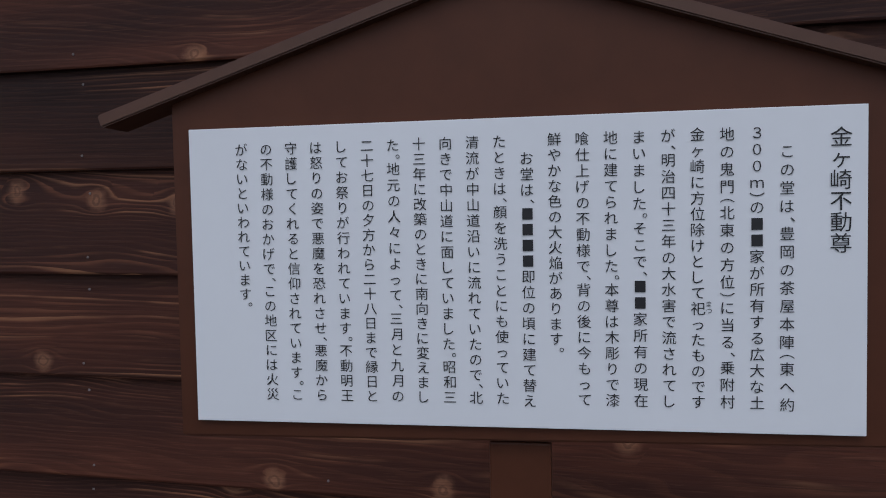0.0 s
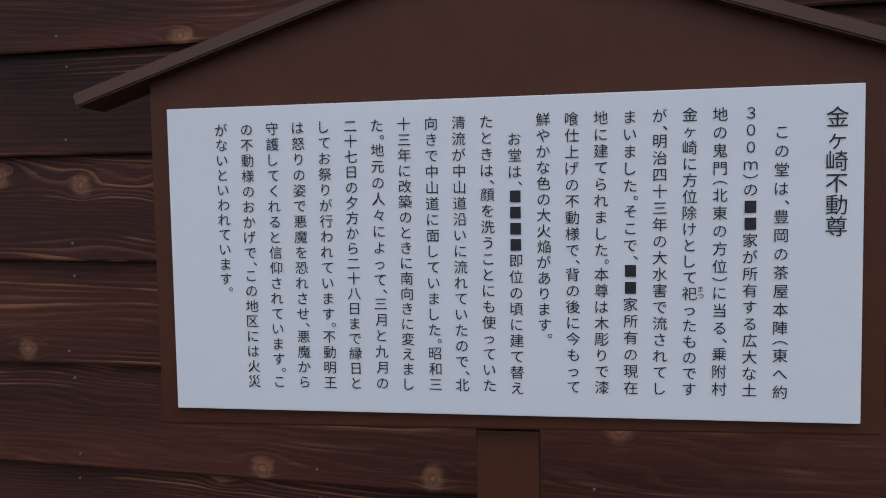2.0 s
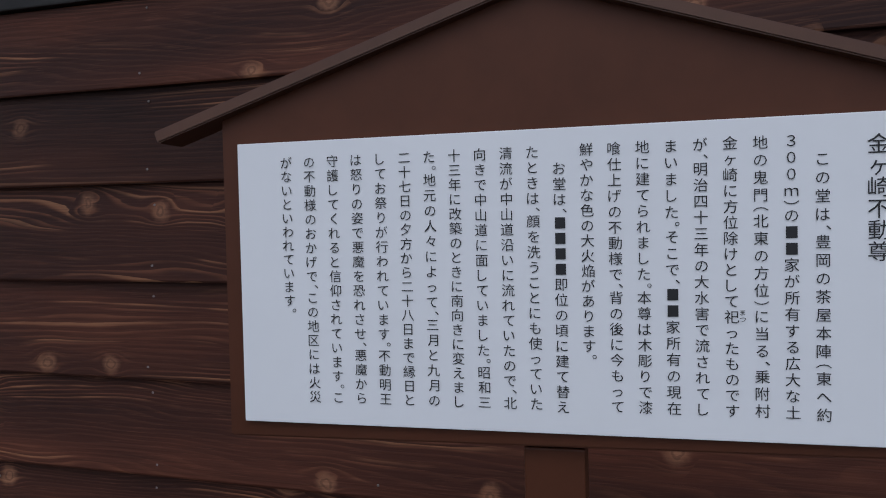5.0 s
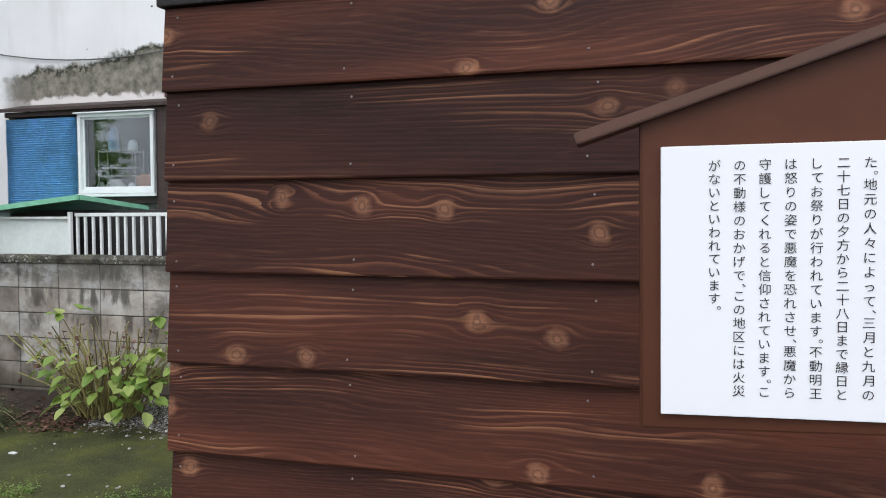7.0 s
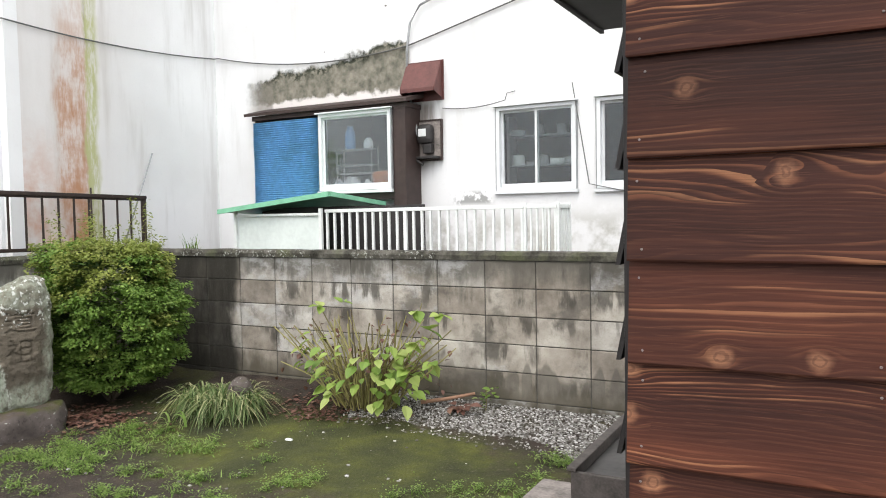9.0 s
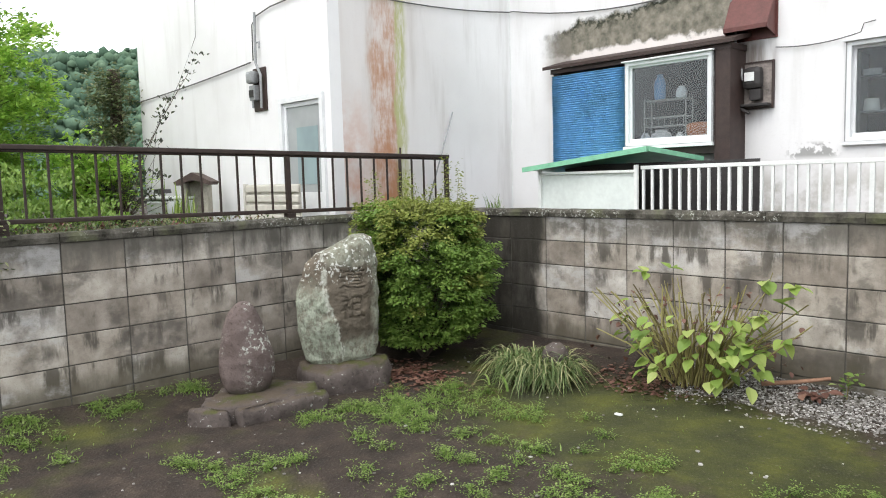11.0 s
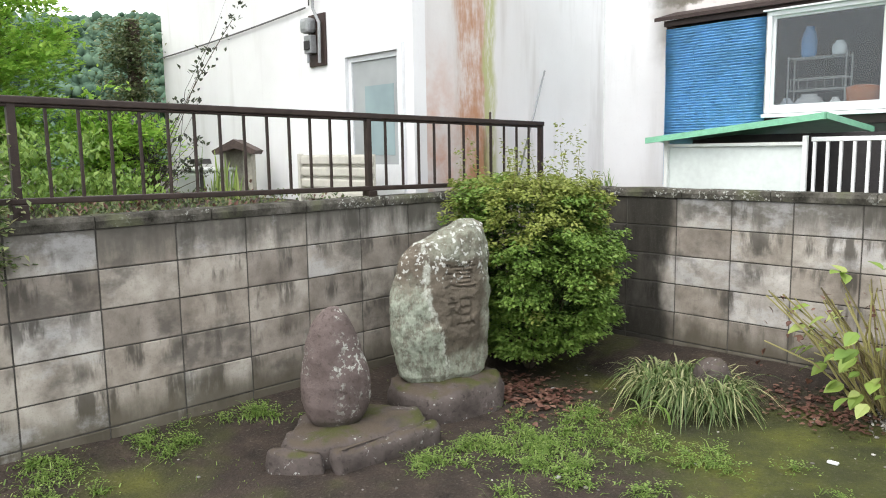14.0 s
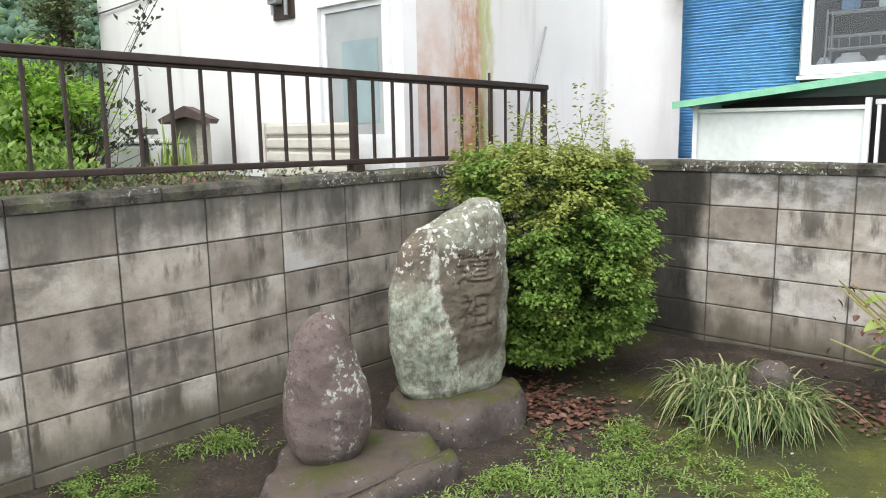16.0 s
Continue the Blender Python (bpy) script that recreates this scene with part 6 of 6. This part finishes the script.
    for i in range(4):
        cp("bar", box(-2.953, -2.937, 5.41 + i * 0.05, 5.425 + i * 0.05, 0.95, 1.499, 0.002))
    tagged(part("wall_pipe_stub", tube([(-2.43, 5.96, 1.36), (-2.43, 5.90, 1.36), (-2.43, 5.90, 1.25)], 0.014, 8), M_DARK, smooth=True), "short dark pipe stub on the white wall", "pipe")
    hood = thing("vent_hood", "red-brown metal vent hood on the white wall", "vent hood", at=(-4.42, 5.9, 2.7))
    inv3 = Matrix.Translation((4.42, -5.9, -2.7))
    for nm, bm in (("hood", prism([(YB - 0.002, 2.87), (5.93, 2.87), (5.80, 2.62), (5.80, 2.585), (5.815, 2.585), (5.83, 2.62), (5.935, 2.84), (YB - 0.002, 2.85)], "x", -4.60, -4.25)),
                   ("cheek", prism([(YB - 0.002, 2.87), (5.93, 2.87), (5.80, 2.62), (5.80, 2.585), (YB - 0.002, 2.53)], "x", -4.605, -4.598)),
                   ("cheek", prism([(YB - 0.002, 2.87), (5.93, 2.87), (5.80, 2.62), (5.80, 2.585), (YB - 0.002, 2.53)], "x", -4.252, -4.245)),
                   ("back_plate", box(-4.62, -4.23, YB - 0.012, YB - 0.002, 2.52, 2.885, 0.002))):
        bm.transform(inv3)
        part(nm, bm, M_HOOD, hood)
    mt = thing("gas_meter", "dark meter box on a weathered backing board under the hood", "meter", at=(-4.4, 5.9, 2.1))
    inv4 = Matrix.Translation((4.4, -5.9, -2.1))
    for nm, bm, ma in (("backing_board", box(-4.50, -4.26, YB - 0.022, YB - 0.002, 1.97, 2.34, 0.003), M_OLDGREY),
                       ("rim", joined(box(-4.51, -4.495, YB - 0.03, YB - 0.003, 1.965, 2.345), box(-4.265, -4.25, YB - 0.03, YB - 0.003, 1.965, 2.345), box(-4.495, -4.265, YB - 0.03, YB - 0.003, 2.332, 2.345), box(-4.495, -4.265, YB - 0.03, YB - 0.003, 1.965, 1.978)), M_BROWN),
                       ("meter_case", joined(box(-4.48, -4.32, 5.86, YB - 0.023, 2.12, 2.30, 0.045), box(-4.42, -4.33, 5.88, YB - 0.023, 2.03, 2.12, 0.01)), M_DARK),
                       ("dial", box(-4.45, -4.37, 5.852, 5.8595, 2.185, 2.255, 0.003), M_WHITE),
                       ("bracket", box(-4.52, -4.27, 5.87, YB - 0.023, 1.985, 2.005, 0.003), M_DARK),
                       ("pipe", tube([(-4.56, 5.92, 2.62), (-4.56, 5.92, 2.45), (-4.50, 5.90, 2.30), (-4.47, 5.88, 2.2)], 0.012, 8), M_GREY),
                       ("pipe", tube([(-4.52, 5.90, 1.99), (-4.47, 5.88, 1.96), (-4.42, 5.88, 1.93)], 0.012, 8), M_DARK)):
        bm.transform(inv4)
        part(nm, bm, ma, mt)
    # electric meter on the front wing
    em = thing("electric_meter", "grey electric meter with conduits on a brown board", "meter", at=(-8.20, 3.6, 2.4))
    inv5 = Matrix.Translation((8.33, -3.6, -2.4))
    for nm, bm, ma in (("backing_board", box(-8.45, -8.22, YF - 0.02, YF - 0.002, 2.17, 2.58, 0.003), M_BROWN),
                       ("meter_glass", joined(box(-8.445, -8.325, YF - 0.11, YF - 0.021, 2.43, 2.55, 0.03)), M_GREY),
                       ("meter_case", box(-8.43, -8.335, YF - 0.08, YF - 0.021, 2.27, 2.415, 0.008), M_GREY),
                       ("breaker", box(-8.42, -8.345, YF - 0.09, YF - 0.0805, 2.30, 2.37, 0.003), M_DARK),
                       ("conduit", tube([(-8.26, YF - 0.05, 2.19), (-8.25, YF - 0.05, 2.50), (-8.33, YF - 0.05, 2.62), (-8.33, YF - 0.04, 3.1)], 0.013, 8), M_GREY),
                       ("conduit", tube([(-8.40, YF - 0.06, 2.2), (-8.40, YF - 0.06, 2.27)], 0.012, 8), M_GREY),
                       ("insulator", tube([(-8.25, YF - 0.08, 2.80), (-8.20, YF - 0.08, 2.80), (-8.20, YF - 0.08, 2.74)], 0.010, 8), M_GREY)):
        bm.transform(inv5)
        part(nm, bm, ma, em)


M_OLDGREY = plain("stained_backing", (0.24, 0.21, 0.19), 0.85, spread=0.5, scale=9)


def hang(a, b, sag, n=14):
    a, b = Vector(a), Vector(b)
    return [a.lerp(b, i / n) - Vector((0, 0, sag * 4 * (i / n) * (1 - i / n))) for i in range(n + 1)]


def cable(name, label, pts, r=0.007, mat=None):
    return tagged(part(name, tube(pts, r, 6), mat or M_CABLE, smooth=True), label, "cable")


def build_cables():
    f, s, b = YF - 0.02, XS + 0.02, YB - 0.02
    cable("wall_cable", "grey cable clipped round the corner of the house", [(-8.30, f, 2.66), (-8.29, f, 3.0), (-8.2, f, 3.07), (-7.94, f, 3.11), (-7.5, f, 3.125), (XS + 0.015, f, 3.125)] + hang((s, YF + 0.05, 3.12), (s, YB - 0.03, 3.20), 0.05, 8) + hang((s + 0.05, b, 3.20), (-4.60, b, 3.05), 0.11, 10) + [(-4.3, b, 3.12), (-3.52, b, 3.31), (-2.6, b, 3.5)], 0.0065)
    cable("wall_cable", "thin grey cable sagging along the white wall", hang((-11.15, f, 2.52), (-8.35, f, 2.65), 0.015), 0.007)
    cable("wall_pipe", "white plastic pipe bent over the vent hood", [(-4.60, b - 0.02, 2.60), (-4.60, b - 0.02, 3.0), (-4.56, b - 0.02, 3.25), (-4.45, b - 0.02, 3.40), (-4.2, b - 0.02, 3.48), (-3.3, b - 0.02, 3.50)], 0.011, M_GREY)
    cable("wall_cable", "thin cable between hood and window", hang((-4.24, b, 2.44), (-3.62, b, 2.46), 0.03) + [(-3.60, b, 2.52), (-3.52, b, 2.53)], 0.0045)
    cable("wall_cable", "thin cable slanting down beside the window", [(-3.0, b - 0.02, 2.55), (-2.86, b - 0.02, 1.70), (-2.6, b - 0.02, 1.64), (-1.9, b - 0.02, 1.58)], 0.005)
    cable("garden_pole", "thin pale pole leaning against the stained wall", [(-6.98, 4.62, 1.15), (-7.02, 5.05, 2.12)], 0.008, M_GREY)
    cable("garden_pole", "thin dark stake beside the railing", [(-6.93, 4.28, 1.12), (-6.93, 4.28, 1.76)], 0.009, M_RAIL)
    cable("wire", "thin dead vine hanging from the eaves on the wall", [(-10.3, f - 0.3, 1.15), (-10.2, f - 0.2, 2.1), (-9.75, f - 0.1, 2.6), (-9.5, f, 3.07), (-9.4, f, 4.2)], 0.0032)


def build_garden():
    # little lantern house
    ln = thing("garden_lantern", "small grey lantern with a weathered dark gabled roof", "lantern", at=(-8.95, 3.25, 1.10))
    part("roof", joined(prism([(-0.27, 0.38), (-0.24, 0.35), (0.02, 0.40), (0.02, 0.47)], "y", -0.20, 0.20), prism([(0.28, 0.35), (0.31, 0.38), (0.02, 0.47), (0.02, 0.40)], "y", -0.20, 0.20)), M_OLDWOOD, ln)
    part("body", joined(box(-0.15, -0.11, -0.10, 0.10, 0.0, 0.40), box(0.11, 0.22, -0.10, 0.10, 0.0, 0.40), box(-0.11, 0.11, 0.07, 0.10, 0.0, 0.40), box(-0.11, 0.11, -0.10, 0.07, 0.0, 0.05)), M_LAMP, ln)
    part("base", box(-0.2, 0.25, -0.13, 0.13, -0.03, 0.0, 0.006), M_OLDGREY, ln)
    wb = thing("white_bin", "white plastic bin with rounded corners behind the fence", "bin", at=(-9.20, 3.10, 1.09))
    part("body", box(-0.30, 0.22, -0.14, 0.14, 0.0, 0.24, 0.03), M_WHITE, wb)
    part("lid", box(-0.31, 0.23, -0.15, 0.15, 0.241, 0.27, 0.012), M_WHITE, wb)
    sb = thing("sword_leaf_plant", "pale green upright sword-shaped leaves behind the fence", "plant", at=(-8.70, 3.0, 1.10))
    verts, faces = [], []
    rs = random.Random(12)
    for _ in range(38):
        a = rs.uniform(0, 6.2832)
        blade(verts, faces, Vector((rs.gauss(0, 0.10), rs.gauss(0, 0.06), 0)), Vector((math.cos(a), math.sin(a), 0)) * 0.5, rs.uniform(0.18, 0.46), rs.uniform(0.008, 0.014), rs.uniform(0.15, 0.5))
    loose("leaves", verts, faces, M_HYD, sb)
    sm = thing("lantern_post", "small dark post lamp beside the garden lantern", "lamp", at=(-8.75, 2.82, 1.1))
    part("post", tube([(0, 0, 0), (0, 0, 0.28)], 0.015, 8), M_DARK, sm)
    part("cap", prism([(-0.07, 0.30), (-0.05, 0.34), (0.05, 0.34), (0.07, 0.30)], "y", -0.06, 0.06), M_DARK, sm)
    ln.rotation_euler = (0, 0, radians(48))
    ln.scale = (0.64, 0.8, 1.06)
    tr = thing("ribbed_panel", "beige ribbed plastic panel standing before the wall", "panel", at=(-7.63, 3.38, 1.08))
    tr.scale = (1.2, 1, 1.05)
    for k in range(4):
        part("rib", box(-0.42, 0.34, -0.022, 0.0, 0.035 + k * 0.085, 0.10 + k * 0.085, 0.012), M_BEIGE, tr)
    part("sheet", box(-0.42, 0.34, 0.001, 0.012, 0.0, 0.36), M_BEIGE, tr)
    part("end_strip", box(-0.445, -0.421, -0.03, 0.012, 0.0, 0.37, 0.004), M_BEIGE, tr)
    rnd = random.Random(77)
    # bare twiggy bush
    tw = thing("twiggy_bush", "half-bare dark twiggy bush behind the fence", "bush", at=(-9.0, 2.5, 1.08))
    tips = [Vector((rnd.gauss(0, 0.22), rnd.gauss(0, 0.2), rnd.uniform(0.2, 0.8))) for _ in range(46)] + [Vector((0.25, 0.35, 1.05)), Vector((0.3, 0.4, 1.2))]
    branch_set(tw, (0, 0, 0), tips, 0.006, rnd, "branchwork")
    leaf_cloud("leaves", [(t, Vector((0, 0, 1))) for t in tips], 650, 0.05, M_TWIGLEAF, tw, rnd, 0.06)
    lt = [Vector((0.05 + 0.55 * t + rnd.gauss(0, 0.02), 0.1 + 0.5 * t, 0.5 + 1.1 * t)) for t in (k / 14 for k in range(15))]
    part("long_shoot", tube([(0, 0, 0)] + lt[::3], 0.005, 5, 0.5), M_BARK, tw)
    leaf_cloud("shoot_leaves", [(t, Vector((0.5, 0.2, 1)).normalized()) for t in lt], 90, 0.042, M_TWIGLEAF, tw, rnd, 0.03)
    # creeper-clad pillar at the house's end
    iv = thing("ivy_pillar", "tall pillar overgrown with dull green creeper", "ivy", at=(-11.48, 3.42, 1.0))
    part("pole", box(-0.06, 0.06, -0.04, 0.08, 0.0, 1.95, 0.01), M_BARK, iv)
    cs = [(Vector((rnd.gauss(0, 0.15), rnd.uniform(-0.2, 0.12), rnd.uniform(0, 1.95))), Vector((0.3, -1, 0))) for _ in range(260)]
    leaf_cloud("creeper", cs, 6500, 0.055, M_IVY, iv, rnd, 0.08, 0.8)
    # low plants along the coping
    lp = thing("border_plants", "low mixed weeds growing along the top of the wall", "plants", at=(-7.3, 1.4, 1.1))
    cs = [(Vector((rnd.uniform(-1.2, 0.28), rnd.uniform(-1.6, 1.7), rnd.uniform(0, 0.10))), Vector((0, 0, 1))) for _ in range(240)]
    leaf_cloud("leaves", cs, 2600, 0.032, M_IVY, lp, rnd, 0.05)
    leaf_cloud("withered_leaves", cs, 450, 0.04, M_LITTER, lp, rnd, 0.06)
    cs = [(Vector((rnd.uniform(-2.4, -0.5), rnd.uniform(-1.9, 0.7), abs(rnd.gauss(0.2, 0.17)))), Vector((0, 0, 1))) for _ in range(190)]
    leaf_cloud("taller_leaves", cs, 8000, 0.05, M_LEAF, lp, rnd, 0.085)
    vn = thing("trailing_vine", "trailing green vine hanging over the wall and railing", "vine", at=(-6.78, 0.88, 1.15))
    cs = [(Vector((rnd.gauss(0.0, 0.025), rnd.gauss(0, 0.03), rnd.uniform(-0.22, 0.45))), Vector((1, 0, -0.2))) for _ in range(60)]
    leaf_cloud("leaves", cs, 420, 0.04, M_BLADE, vn, rnd, 0.03)
    part("stem", tube([(0, 0, 0.45), (0.01, 0.02, 0.2), (0.015, 0.0, 0.0), (0.03, -0.01, -0.2)], 0.004, 5), M_STEM, vn)


M_OLDWOOD = plain("weathered_roof_wood", (0.085, 0.06, 0.05), 0.8, spread=0.5, scale=12)
M_LAMP = plain("pale_cast_stone", (0.36, 0.34, 0.28), 0.9, spread=0.4, scale=9)
M_BEIGE = plain("beige_plastic", (0.52, 0.50, 0.44), 0.55, spread=0.15)
M_TWIGLEAF = leaf_mat("dull_twig_leaf", (0.035, 0.035, 0.03), (0.06, 0.07, 0.045), (0.10, 0.12, 0.07))
M_IVY = leaf_mat("creeper_leaf", (0.055, 0.085, 0.035), (0.12, 0.16, 0.065), (0.22, 0.22, 0.11), through=0.35)

build_yard_back()
build_cables()
build_garden()


def build_small_things():
    sl = bmesh.new()
    add_box(sl, -2.40, -1.95, 2.75, 3.56, -0.02, 0.05, 0.012)
    tagged(part("concrete_slab", sl, M_OLDGREY), "thin worn concrete slab lying beside the wooden box", "slab")
    tagged(part("stick", tube([(-3.70, 4.52, 0.10), (-3.52, 4.58, 0.13), (-3.33, 4.66, 0.17)], 0.016, 7, 0.7), M_STICK, smooth=True), "short pale brown stick lying on the gravel by the wall", "stick")
    rnd = random.Random(3)
    sp = thing("seedling", "small bright green seedling by the block wall", "plant", at=(-3.22, 4.60, 0.08))
    verts, faces = [], []
    for _ in range(22):
        a = rnd.uniform(0, 6.2832)
        broad_leaf(verts, faces, Vector((rnd.gauss(0, 0.04), rnd.gauss(0, 0.03), rnd.uniform(0.02, 0.16))), Vector((math.cos(a), math.sin(a), rnd.uniform(-0.2, 0.5))).normalized(), rnd.uniform(0.03, 0.06), rnd)
    loose("leaves", verts, faces, M_GRASS, sp)
    part("stem", tube([(0, 0, -0.02), (0.01, 0, 0.08), (0.0, 0.01, 0.16)], 0.004, 5), M_STEM, sp)
    dead = thing("dead_leaves", "crumpled brown dead leaves by the wall", "leaves", at=(-3.38, 4.50, 0.06))
    verts, faces = [], []
    for _ in range(16):
        a = rnd.uniform(0, 6.2832)
        broad_leaf(verts, faces, Vector((rnd.gauss(0, 0.05), rnd.gauss(0, 0.03), rnd.uniform(0.0, 0.07))), Vector((math.cos(a), math.sin(a), rnd.uniform(-0.2, 0.7))).normalized(), rnd.uniform(0.05, 0.09), rnd)
    loose("leaves", verts, faces, M_LITTER, dead)
    # a weed in a crack of the coping
    wd = thing("coping_weed", "tuft of pale weeds growing from the coping", "weed", at=(-6.25, 4.80, 1.185))
    verts, faces = [], []
    for _ in range(26):
        a = rnd.uniform(0, 6.2832)
        blade(verts, faces, Vector((rnd.gauss(0, 0.05), rnd.gauss(0, 0.02), 0)), Vector((math.cos(a), math.sin(a), 0)), rnd.uniform(0.06, 0.2), 0.004, rnd.uniform(0.2, 0.9))
    loose("blades", verts, faces, M_GRASS, wd)
    for x, y in ((-4.18, 3.62),):
        c = bmesh.new()
        add_box(c, x - 0.025, x + 0.025, y - 0.013, y + 0.013, ground_height(x, y) + 0.002, ground_height(x, y) + 0.014, 0.005)
        tagged(part("white_scrap", c, M_WHITE), "small white scrap lying on the moss", "litter")


M_STICK = plain("pale_stick", (0.30, 0.17, 0.11), 0.8, spread=0.3, scale=20)
build_small_things()
